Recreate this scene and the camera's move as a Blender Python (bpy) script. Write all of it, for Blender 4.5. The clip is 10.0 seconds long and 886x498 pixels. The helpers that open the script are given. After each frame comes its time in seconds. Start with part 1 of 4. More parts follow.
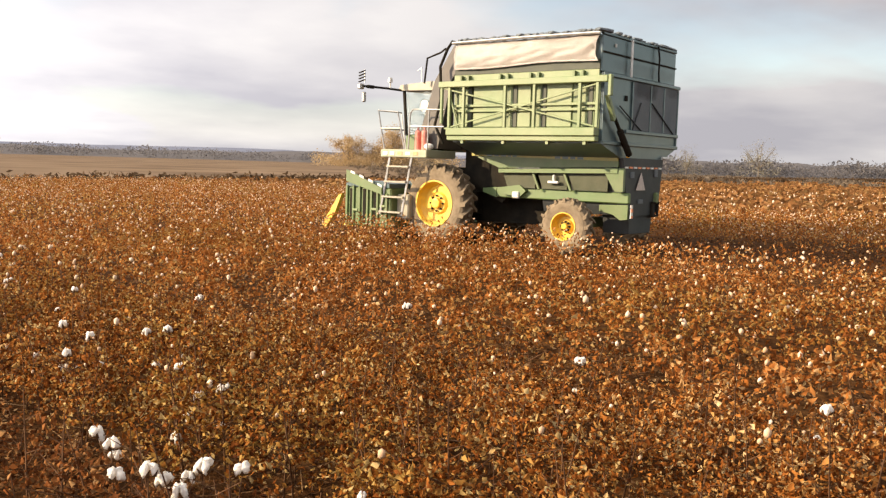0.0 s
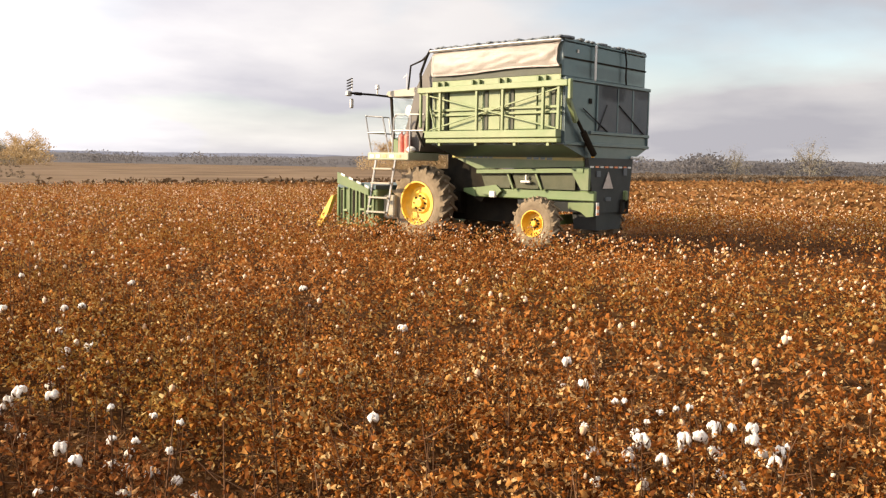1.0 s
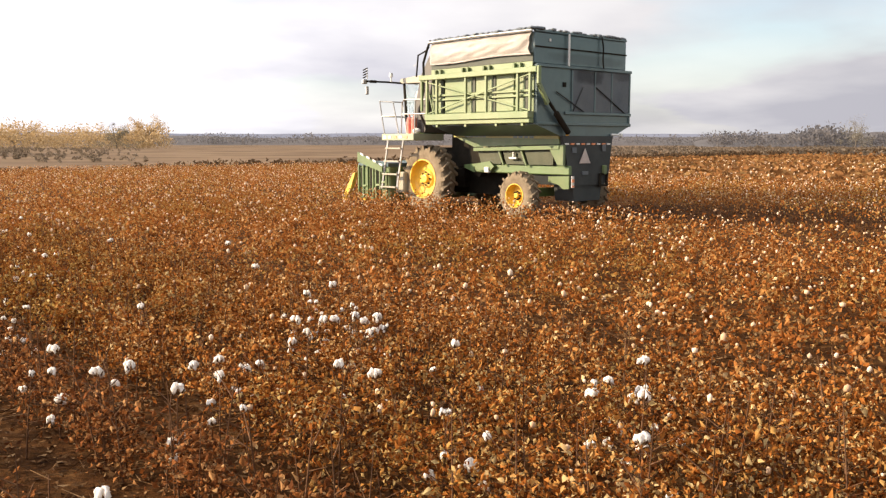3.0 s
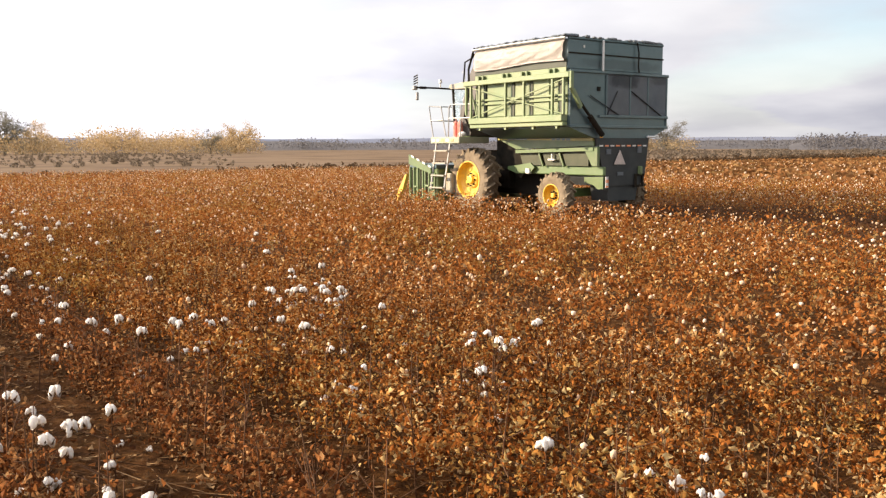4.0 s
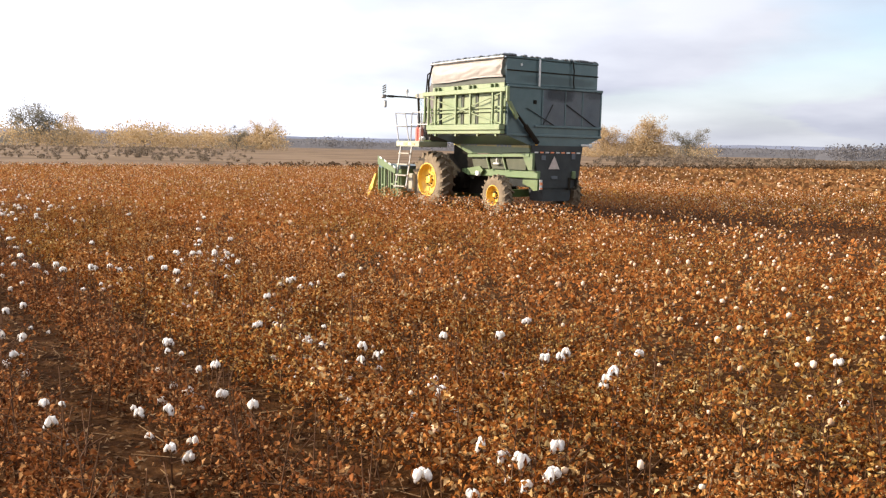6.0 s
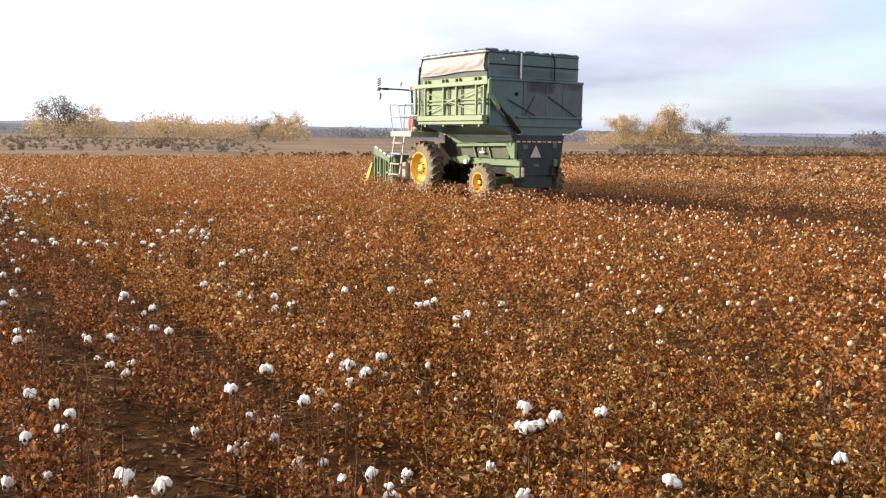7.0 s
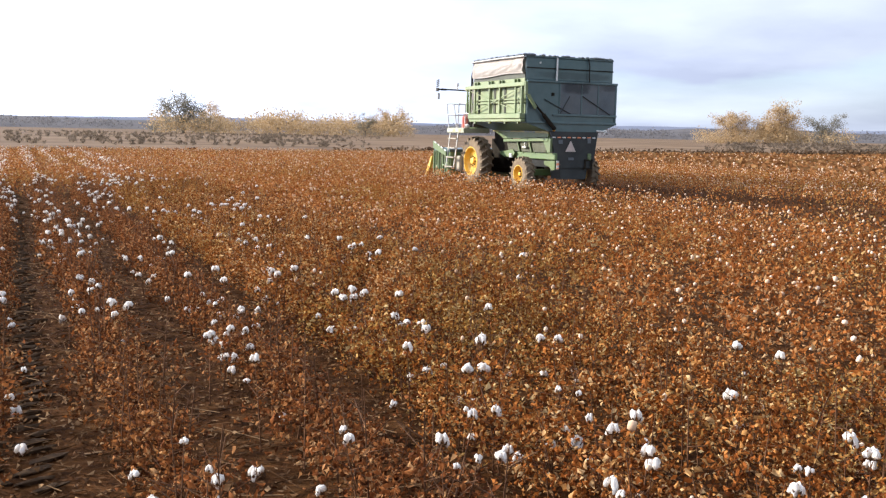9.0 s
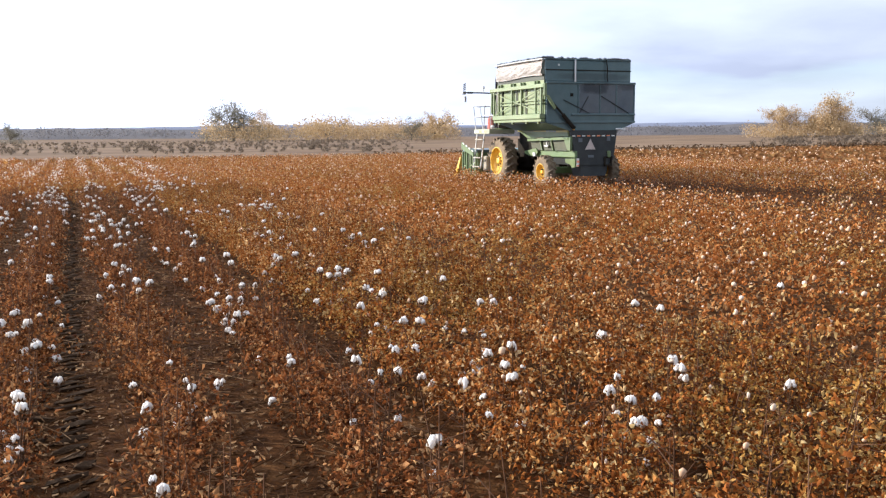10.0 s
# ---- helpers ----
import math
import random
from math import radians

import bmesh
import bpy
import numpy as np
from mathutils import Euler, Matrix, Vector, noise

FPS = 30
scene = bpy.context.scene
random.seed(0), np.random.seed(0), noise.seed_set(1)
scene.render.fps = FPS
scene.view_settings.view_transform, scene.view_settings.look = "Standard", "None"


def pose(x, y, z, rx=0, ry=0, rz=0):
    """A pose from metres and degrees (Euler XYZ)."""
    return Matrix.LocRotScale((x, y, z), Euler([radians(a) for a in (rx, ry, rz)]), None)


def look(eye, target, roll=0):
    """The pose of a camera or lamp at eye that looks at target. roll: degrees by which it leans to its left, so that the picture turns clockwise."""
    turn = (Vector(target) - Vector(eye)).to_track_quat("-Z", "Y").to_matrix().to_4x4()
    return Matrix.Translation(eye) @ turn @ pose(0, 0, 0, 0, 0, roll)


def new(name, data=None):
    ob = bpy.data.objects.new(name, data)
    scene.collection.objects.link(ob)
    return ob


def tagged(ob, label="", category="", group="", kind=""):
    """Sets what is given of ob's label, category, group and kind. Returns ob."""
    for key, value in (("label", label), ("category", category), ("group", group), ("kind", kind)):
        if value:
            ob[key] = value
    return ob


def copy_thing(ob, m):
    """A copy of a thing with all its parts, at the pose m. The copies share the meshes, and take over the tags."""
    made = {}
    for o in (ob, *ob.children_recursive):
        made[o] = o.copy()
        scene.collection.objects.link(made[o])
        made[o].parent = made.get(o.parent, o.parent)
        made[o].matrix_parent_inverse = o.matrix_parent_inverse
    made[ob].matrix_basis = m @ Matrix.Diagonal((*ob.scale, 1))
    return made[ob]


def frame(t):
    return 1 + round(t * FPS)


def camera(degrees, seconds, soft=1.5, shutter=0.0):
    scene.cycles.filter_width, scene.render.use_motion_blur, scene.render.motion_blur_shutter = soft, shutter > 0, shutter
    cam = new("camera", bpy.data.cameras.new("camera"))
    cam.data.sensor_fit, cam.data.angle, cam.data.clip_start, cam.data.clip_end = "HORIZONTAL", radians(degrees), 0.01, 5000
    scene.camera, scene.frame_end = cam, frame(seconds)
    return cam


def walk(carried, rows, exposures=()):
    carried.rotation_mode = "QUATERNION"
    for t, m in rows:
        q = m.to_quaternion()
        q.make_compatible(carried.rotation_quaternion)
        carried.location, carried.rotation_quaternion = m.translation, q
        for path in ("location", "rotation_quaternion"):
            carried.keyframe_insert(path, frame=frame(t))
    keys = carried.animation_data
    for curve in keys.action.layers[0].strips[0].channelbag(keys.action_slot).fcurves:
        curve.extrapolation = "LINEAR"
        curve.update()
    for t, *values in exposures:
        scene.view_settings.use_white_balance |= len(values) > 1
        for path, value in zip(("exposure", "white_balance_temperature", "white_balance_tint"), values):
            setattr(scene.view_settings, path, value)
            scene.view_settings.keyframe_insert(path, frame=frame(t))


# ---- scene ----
cam = camera(53.0, 10.0, soft=1.3)
PATH = [
    (0, (-16.456, -11.903, 1.678), (-14.888, -10.675, 1.488), 1.7),
    (0.5, (-16.34, -12.801, 1.597), (-14.831, -11.503, 1.412), 1.4),
    (1, (-16.31, -13.694, 1.675), (-14.813, -12.381, 1.49), 1.0),
    (1.5, (-16.294, -14.521, 1.63), (-14.852, -13.146, 1.446), 0.9),
    (2, (-16.266, -15.478, 1.66), (-14.876, -14.057, 1.439), 1.1),
    (3.5, (-16.112, -17.949, 1.751), (-14.866, -16.402, 1.521), -0.3),
    (4, (-16.044, -18.739, 1.69), (-14.877, -17.13, 1.463), -0.2),
    (4.5, (-16.057, -19.589, 1.776), (-14.86, -18.004, 1.538), -0.3),
    (5, (-16.096, -20.42, 1.76), (-14.889, -18.845, 1.52), 0.4),
    (5.5, (-16.096, -21.278, 1.757), (-14.94, -19.661, 1.539), 1.0),
    (7, (-16.057, -23.873, 1.8), (-14.983, -22.206, 1.551), 0.9),
    (7.5, (-16.121, -24.784, 1.782), (-15.09, -23.088, 1.537), 0.9),
    (8, (-15.899, -25.707, 1.737), (-14.927, -23.976, 1.493), 0.9),
    (8.5, (-15.834, -26.654, 1.84), (-14.953, -24.879, 1.583), 1.0),
    (9, (-15.929, -27.447, 1.801), (-15.064, -25.663, 1.541), 1.1),
    (9.5, (-15.73, -28.395, 1.82), (-14.937, -26.578, 1.561), -0.2),
    (10, (-15.794, -28.959, 1.799), (-15.032, -27.128, 1.543), -0.4),
]
walk(cam, [(t, look(eye, target, roll)) for t, eye, target, roll in PATH], [(0.0, 0.80, 6900, 10), (5.0, 0.94, 6350, 10), (10.0, 0.90, 5450, 9)])

# ---- light and sky ----
SUN_AZ, SUN_EL = -50.0, 21.0          # degrees: azimuth from +Y towards +X, elevation
sun_dir = Vector((math.sin(radians(SUN_AZ)) * math.cos(radians(SUN_EL)), math.cos(radians(SUN_AZ)) * math.cos(radians(SUN_EL)), math.sin(radians(SUN_EL))))
sun = new("sun", bpy.data.lights.new("sun", "SUN"))
sun.data.energy, sun.data.angle, sun.data.color = 5.0, radians(0.6), (1.0, 0.81, 0.58)
sun.matrix_basis = look(sun_dir * 100, (0, 0, 0))


def node(nt, kind, **kw):
    n = nt.nodes.new(kind)
    for k, v in kw.items():
        n.inputs[k.replace("_", " ")].default_value = v
    return n


def ramp(nt, fac, stops):
    r = nt.nodes.new("ShaderNodeValToRGB")
    el = r.color_ramp.elements
    while len(el) < len(stops):
        el.new(0.5)
    for e, (p, c) in zip(el, stops):
        e.position, e.color = p, (*c, 1.0)
    nt.links.new(fac, r.inputs["Fac"])
    return r.outputs["Color"]


def mathn(nt, op, a, b=None, clamp=False):
    m = nt.nodes.new("ShaderNodeMath")
    m.operation, m.use_clamp = op, clamp
    for i, v in enumerate((a, b)):
        if v is None:
            continue
        if isinstance(v, (int, float)):
            m.inputs[i].default_value = v
        else:
            nt.links.new(v, m.inputs[i])
    return m.outputs[0]


def mixc(nt, fac, a, b):
    m = nt.nodes.new("ShaderNodeMix")
    m.data_type = "RGBA"
    for sock, v in ((m.inputs[0], fac), (m.inputs[6], a), (m.inputs[7], b)):
        if isinstance(v, (int, float)):
            sock.default_value = v
        elif isinstance(v, tuple):
            sock.default_value = (*v, 1.0)
        else:
            nt.links.new(v, sock)
    return m.outputs[2]


world = bpy.data.worlds.new("sky")
scene.world = world
world.use_nodes = True
wt = world.node_tree
wt.nodes.clear()
sky = wt.nodes.new("ShaderNodeTexSky")
sky.sky_type, sky.sun_disc = "NISHITA", False
sky.sun_elevation, sky.sun_rotation = radians(SUN_EL), radians(SUN_AZ)
sky.air_density, sky.dust_density = 1.0, 0.6
geo = wt.nodes.new("ShaderNodeTexCoord")
sep = wt.nodes.new("ShaderNodeSeparateXYZ")
wt.links.new(geo.outputs["Generated"], sep.inputs[0])
zz = mathn(wt, "ADD", mathn(wt, "ABSOLUTE", sep.outputs["Z"]), 0.16)
comb = wt.nodes.new("ShaderNodeCombineXYZ")
wt.links.new(mathn(wt, "DIVIDE", sep.outputs["X"], zz), comb.inputs[0])
wt.links.new(mathn(wt, "DIVIDE", sep.outputs["Y"], zz), comb.inputs[1])
comb.inputs[2].default_value = 5.2
cn = node(wt, "ShaderNodeTexNoise", Scale=0.42, Detail=6.0, Roughness=0.48, Distortion=0.2)
wt.links.new(comb.outputs[0], cn.inputs["Vector"])
cn2 = node(wt, "ShaderNodeTexNoise", Scale=0.75, Detail=7.0, Roughness=0.5)
wt.links.new(comb.outputs[0], cn2.inputs["Vector"])
low = mathn(wt, "SUBTRACT", 1.0, mathn(wt, "MULTIPLY", mathn(wt, "ABSOLUTE", sep.outputs["Z"]), 5.0), True)
cover = mathn(wt, "MAXIMUM", ramp(wt, cn.outputs["Fac"], [(0.30, (0, 0, 0)), (0.46, (1, 1, 1))]), low)
dot = wt.nodes.new("ShaderNodeVectorMath")
dot.operation = "DOT_PRODUCT"
wt.links.new(geo.outputs["Generated"], dot.inputs[0])
dot.inputs[1].default_value = sun_dir
# the cloud opens to blue on the side away from the sun; thin cloud is brighter towards the sun
bank_side = mathn(wt, "MULTIPLY", mathn(wt, "ADD", dot.outputs["Value"], 0.88), 4.5, True)
near_sun = mathn(wt, "POWER", mathn(wt, "ADD", mathn(wt, "MULTIPLY", dot.outputs["Value"], 0.5), 0.5), 4.0)
thick = ramp(wt, cn2.outputs["Fac"], [(0.36, (8.0, 7.9, 8.2)), (0.64, (5.2, 5.2, 5.9))])
glow = wt.nodes.new("ShaderNodeVectorMath")
glow.operation = "SCALE"
wt.links.new(thick, glow.inputs[0])
wt.links.new(mathn(wt, "ADD", mathn(wt, "MULTIPLY", near_sun, 3.2), 0.66), glow.inputs["Scale"])
clear = wt.nodes.new("ShaderNodeVectorMath")
clear.operation = "SCALE"
wt.links.new(sky.outputs["Color"], clear.inputs[0])
clear.inputs["Scale"].default_value = 1.5
skycol = mixc(wt, mathn(wt, "MULTIPLY", cover, bank_side), clear.outputs[0], glow.outputs[0])
bg = wt.nodes.new("ShaderNodeBackground")
bg.inputs["Strength"].default_value = 0.08
wt.links.new(skycol, bg.inputs["Color"])
wo = wt.nodes.new("ShaderNodeOutputWorld")
wt.links.new(bg.outputs[0], wo.inputs["Surface"])


# ---- materials ----
def material(name, colours, scale=6.0, rough=0.6, metal=0.0, bump=0.0, bump_scale=60.0, source="noise", detail=6.0, dust=None, dust_amount=0.0, trans=0.0, spec=0.5):
    m = bpy.data.materials.new(name)
    m.use_nodes = True
    nt = m.node_tree
    b = nt.nodes["Principled BSDF"]
    tc = nt.nodes.new("ShaderNodeTexCoord")
    n1 = node(nt, "ShaderNodeTexNoise", Scale=scale, Detail=detail, Roughness=0.6)
    nt.links.new(tc.outputs["Object"], n1.inputs["Vector"])
    fac = n1.outputs["Fac"]
    if source == "island":
        g = nt.nodes.new("ShaderNodeNewGeometry")
        fac = mathn(nt, "ADD", mathn(nt, "MULTIPLY", g.outputs["Random Per Island"], 0.72), mathn(nt, "MULTIPLY", fac, 0.28))
    k = len(colours) - 1
    lo, hi = (0.3, 0.7) if source == "noise" else (0.1, 0.9)
    col = ramp(nt, fac, [(lo + (hi - lo) * i / max(k, 1), c) for i, c in enumerate(colours)])
    if dust:
        n2 = node(nt, "ShaderNodeTexNoise", Scale=scale * 0.35, Detail=8.0, Roughness=0.7)
        nt.links.new(tc.outputs["Object"], n2.inputs["Vector"])
        f2 = mathn(nt, "MULTIPLY", ramp(nt, n2.outputs["Fac"], [(0.35, (0, 0, 0)), (0.7, (1, 1, 1))]), dust_amount)
        col = mixc(nt, f2, col, dust)
    nt.links.new(col, b.inputs["Base Color"])
    b.inputs["Roughness"].default_value, b.inputs["Metallic"].default_value = rough, metal
    b.inputs["Specular IOR Level"].default_value = spec if rough < 0.75 else 0.05
    if bump:
        n3 = node(nt, "ShaderNodeTexNoise", Scale=bump_scale, Detail=6.0, Roughness=0.65)
        nt.links.new(tc.outputs["Object"], n3.inputs["Vector"])
        bp = node(nt, "ShaderNodeBump", Strength=bump, Distance=0.02)
        nt.links.new(n3.outputs["Fac"], bp.inputs["Height"])
        nt.links.new(bp.outputs[0], b.inputs["Normal"])
    if trans:
        t = nt.nodes.new("ShaderNodeBsdfTranslucent")
        nt.links.new(col, t.inputs["Color"])
        mx = nt.nodes.new("ShaderNodeMixShader")
        mx.inputs[0].default_value = trans
        nt.links.new(b.outputs[0], mx.inputs[1])
        nt.links.new(t.outputs[0], mx.inputs[2])
        nt.links.new(mx.outputs[0], nt.nodes["Material Output"].inputs["Surface"])
    return m


DUST = (0.30, 0.24, 0.16)
green = material("green_paint", [(0.062, 0.118, 0.030), (0.10, 0.16, 0.045)], 2.2, 0.45, 0, 0.05, 40, dust=(0.2, 0.17, 0.11), dust_amount=0.5)
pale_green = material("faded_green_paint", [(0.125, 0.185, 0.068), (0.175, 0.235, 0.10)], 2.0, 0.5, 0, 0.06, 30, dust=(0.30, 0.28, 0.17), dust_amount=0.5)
# darker copy of the faded green, with the basket overhang's shade put into it
shaded_mid = material("dusty_mid_shade_paint", [(0.078, 0.142, 0.042), (0.115, 0.185, 0.062)], 2.0, 0.5, 0, 0.06, 30, dust=(0.17, 0.17, 0.09), dust_amount=0.5)
# green turned dark and bluish: the rear's shade and sky tint are in the colour
shaded_slate = material("slate_green_shade_paint", [(0.040, 0.076, 0.078), (0.064, 0.108, 0.110)], 1.6, 0.33, 0, 0.06, 25, dust=(0.130, 0.165, 0.172), dust_amount=0.6)
dark_sheet = material("dark_grey_sheet", [(0.013, 0.015, 0.015), (0.026, 0.029, 0.029)], 3.0, 0.6, 0.1, 0.1, 40, dust=(0.055, 0.055, 0.05), dust_amount=0.6)
yellow = material("yellow_paint", [(0.70, 0.40, 0.015), (0.85, 0.52, 0.03)], 5.0, 0.45, 0, 0.05, 50, dust=DUST, dust_amount=0.5)
rubber = material("dusty_rubber", [(0.10, 0.075, 0.05), (0.20, 0.15, 0.10)], 5.0, 0.9, 0, 0.3, 60, dust=DUST, dust_amount=0.8)
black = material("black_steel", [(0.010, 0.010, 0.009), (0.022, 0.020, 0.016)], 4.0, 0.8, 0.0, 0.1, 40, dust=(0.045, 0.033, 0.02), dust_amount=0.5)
grey_steel = material("worn_steel", [(0.30, 0.30, 0.29), (0.5, 0.5, 0.48)], 8.0, 0.4, 0.7, 0.05, 60, dust=DUST, dust_amount=0.4)
duct_grey = material("dusty_grey_sheet", [(0.05, 0.046, 0.042), (0.085, 0.078, 0.07)], 2.0, 0.6, 0.1, 0.05, 30, dust=(0.16, 0.13, 0.10), dust_amount=0.6)
canvas = material("cream_canvas", [(0.55, 0.49, 0.43), (0.65, 0.60, 0.54)], 3.0, 0.45, 0, 0.25, 9, dust=(0.42, 0.35, 0.29), dust_amount=0.5)
white_paint = material("white_paint", [(0.62, 0.62, 0.58), (0.78, 0.78, 0.74)], 6.0, 0.5, 0, 0.03, 40, dust=DUST, dust_amount=0.4)
cream_paint = material("cream_paint", [(0.27, 0.25, 0.18), (0.36, 0.33, 0.26)], 4.0, 0.5, 0, 0.03, 40, dust=DUST, dust_amount=0.4)
platform_paint = material("worn_platform_paint", [(0.26, 0.29, 0.19), (0.36, 0.38, 0.27)], 4.0, 0.55, 0, 0.05, 40, dust=DUST, dust_amount=0.5)
red_paint = material("red_paint", [(0.48, 0.09, 0.055), (0.60, 0.16, 0.11)], 9.0, 0.4, 0, 0.03, 50, dust=(0.6, 0.42, 0.34), dust_amount=0.6)
orange_tape = material("orange_tape", [(0.75, 0.24, 0.10), (0.85, 0.32, 0.14)], 20.0, 0.5)
amber = material("amber_lens", [(0.9, 0.42, 0.03), (0.95, 0.5, 0.05)], 20.0, 0.2)


def soot(mat, patches):
    """Exhaust soot on painted sheet: soft ragged stains given as (x, z, half width, half height, depth)."""
    nt = mat.node_tree
    b = nt.nodes["Principled BSDF"]
    col = b.inputs["Base Color"].links[0].from_socket
    tc = nt.nodes.new("ShaderNodeTexCoord")
    sp = nt.nodes.new("ShaderNodeSeparateXYZ")
    nt.links.new(tc.outputs["Object"], sp.inputs[0])
    rag = node(nt, "ShaderNodeTexNoise", Scale=3.5, Detail=6.0, Roughness=0.65)
    nt.links.new(tc.outputs["Object"], rag.inputs["Vector"])
    for x, z, w, h, depth in patches:
        dx = mathn(nt, "POWER", mathn(nt, "ABSOLUTE", mathn(nt, "DIVIDE", mathn(nt, "SUBTRACT", sp.outputs["X"], x), w)), 2.5)
        dz = mathn(nt, "POWER", mathn(nt, "ABSOLUTE", mathn(nt, "DIVIDE", mathn(nt, "SUBTRACT", sp.outputs["Z"], z), h)), 2.5)
        d = mathn(nt, "ADD", mathn(nt, "ADD", dx, dz), mathn(nt, "MULTIPLY", mathn(nt, "SUBTRACT", rag.outputs["Fac"], 0.5), 1.6))
        f = mathn(nt, "MULTIPLY", ramp(nt, d, [(0.25, (1, 1, 1)), (1.0, (0, 0, 0))]), depth)
        col = mixc(nt, f, col, (0.010, 0.011, 0.013))
    nt.links.new(col, b.inputs["Base Color"])


soot(shaded_slate, [(-0.15, 3.60, 1.5, 0.14, 0.50), (0.0, 3.24, 0.70, 0.24, 0.6)])
mesh_grey = material("dirty_screen", [(0.085, 0.104, 0.118), (0.125, 0.147, 0.164)], 2.5, 0.7, 0.1, 0.4, 120, dust=(0.15, 0.15, 0.14), dust_amount=0.6)
lint = material("cotton_lint", [(0.80, 0.71, 0.61), (0.90, 0.84, 0.76), (0.92, 0.88, 0.82)], 45.0, 0.95, 0, 0.4, 160, trans=0.30)
lint_far = material("open_boll_lint", [(0.42, 0.26, 0.15), (0.58, 0.41, 0.27), (0.74, 0.58, 0.43)], 3.0, 0.95, source="island")
soot(mesh_grey, [(-0.1, 3.24, 0.58, 0.22, 0.66), (1.1, 3.28, 0.4, 0.12, 0.4)])
# dark olive for panel slots and for shadow strips on the basket side
slot_shadow_mat = material("gap_and_shadow_dark", [(0.022, 0.028, 0.014), (0.045, 0.05, 0.026)], 4.0, 0.6)
olive_screen = material("olive_screen", [(0.034, 0.042, 0.018), (0.058, 0.066, 0.032)], 3.0, 0.7, 0, 0.4, 120, dust=(0.11, 0.10, 0.06), dust_amount=0.5)
stripe_mat = material("worn_yellow_stripe", [(0.20, 0.19, 0.05), (0.42, 0.33, 0.05)], 1.5, 0.5, 0, 0.03, 40, dust=(0.16, 0.16, 0.07), dust_amount=0.8)
glass = bpy.data.materials.new("cab_glass")
glass.use_nodes = True
gb = glass.node_tree.nodes["Principled BSDF"]
gb.inputs["Base Color"].default_value = (0.75, 0.82, 0.82, 1)
gb.inputs["Roughness"].default_value, gb.inputs["Transmission Weight"].default_value = 0.05, 0.9


def leaf_material(name, colours, green_patch=0.5, trans=0.25):
    m = material(name, colours, 0.9, 0.8, source="island", trans=trans)
    nt = m.node_tree
    b = nt.nodes["Principled BSDF"]
    src = b.inputs["Base Color"].links[0].from_socket
    tc = nt.nodes.new("ShaderNodeTexCoord")
    n = node(nt, "ShaderNodeTexNoise", Scale=0.30, Detail=4.0, Roughness=0.6)
    nt.links.new(tc.outputs["Object"], n.inputs["Vector"])
    g = nt.nodes.new("ShaderNodeNewGeometry")
    spread = mathn(nt, "ADD", n.outputs["Fac"], mathn(nt, "MULTIPLY", mathn(nt, "SUBTRACT", g.outputs["Random Per Island"], 0.5), 0.35))
    f = mathn(nt, "MULTIPLY", ramp(nt, spread, [(0.54, (0, 0, 0)), (0.69, (1, 1, 1))]), green_patch)
    col = mixc(nt, f, src, (0.20, 0.175, 0.034))
    nt.links.new(col, b.inputs["Base Color"])
    for nd in nt.nodes:
        if nd.bl_idname == "ShaderNodeBsdfTranslucent":
            nt.links.new(col, nd.inputs["Color"])
    return m


RUST = [(0.040, 0.012, 0.004), (0.14, 0.042, 0.009), (0.27, 0.088, 0.018), (0.36, 0.140, 0.032), (0.47, 0.25, 0.082), (0.74, 0.55, 0.31)]
# rust tones with lifted darks, haze over the middle distance put into the colour
HAZED = [(0.085, 0.027, 0.008), (0.20, 0.064, 0.015), (0.31, 0.106, 0.024), (0.38, 0.146, 0.038), (0.45, 0.22, 0.075), (0.66, 0.46, 0.25)]
leaf_near = leaf_material("dry_cotton_leaf", RUST, 0.40, 0.30)
leaf_thin = leaf_material("dark_cotton_leaf", [(0.040, 0.015, 0.006), (0.10, 0.034, 0.011), (0.20, 0.068, 0.020), (0.30, 0.12, 0.038), (0.46, 0.28, 0.13)], 0.06, 0.32)
litter_mat = material("dry_litter", [(0.026, 0.012, 0.005), (0.07, 0.034, 0.013), (0.15, 0.080, 0.034), (0.34, 0.215, 0.105)], 3.0, 0.9, source="island")
leaf_mid = leaf_material("dry_cotton_foliage", HAZED, 0.40, 0.38)
leaf_far = leaf_material("tan_field_foliage", [(0.14, 0.060, 0.020), (0.22, 0.100, 0.036), (0.30, 0.165, 0.07)], 0.15)
leaf_swath = leaf_material("stripped_stalk_litter", [(0.024, 0.010, 0.006), (0.055, 0.022, 0.010), (0.11, 0.046, 0.018)], 0.1)
stem_mat = material("cotton_stalk", [(0.07, 0.034, 0.018), (0.15, 0.08, 0.042)], 30.0, 0.8)
bur_mat = material("dry_bur", [(0.08, 0.04, 0.02), (0.17, 0.10, 0.05)], 30.0, 0.8)
soil = material("trodden_soil", [(0.020, 0.008, 0.002), (0.058, 0.023, 0.006), (0.125, 0.058, 0.019)], 5.0, 0.95, 0, 1.0, 30, detail=12.0)
clod_mat = material("pressed_soil", [(0.040, 0.024, 0.013), (0.085, 0.054, 0.030)], 9.0, 0.95, 0, 0.8, 40)
grass_mat = material("tan_grassland", [(0.080, 0.052, 0.030), (0.145, 0.097, 0.058), (0.22, 0.155, 0.098)], 0.06, 0.95, 0, 0.5, 3, detail=10.0)
scrub_mat = material("dark_scrub", [(0.05, 0.031, 0.018), (0.085, 0.053, 0.030), (0.14, 0.088, 0.048)], 0.5, 0.9, source="island", trans=0.4)
# pale narrow greys: haze and lifted unlit sides are put into the colour
wood_mat = material("hazed_bare_wood", [(0.135, 0.128, 0.132), (0.155, 0.146, 0.146), (0.175, 0.162, 0.158)], 0.05, 0.9, source="island", trans=0.5)
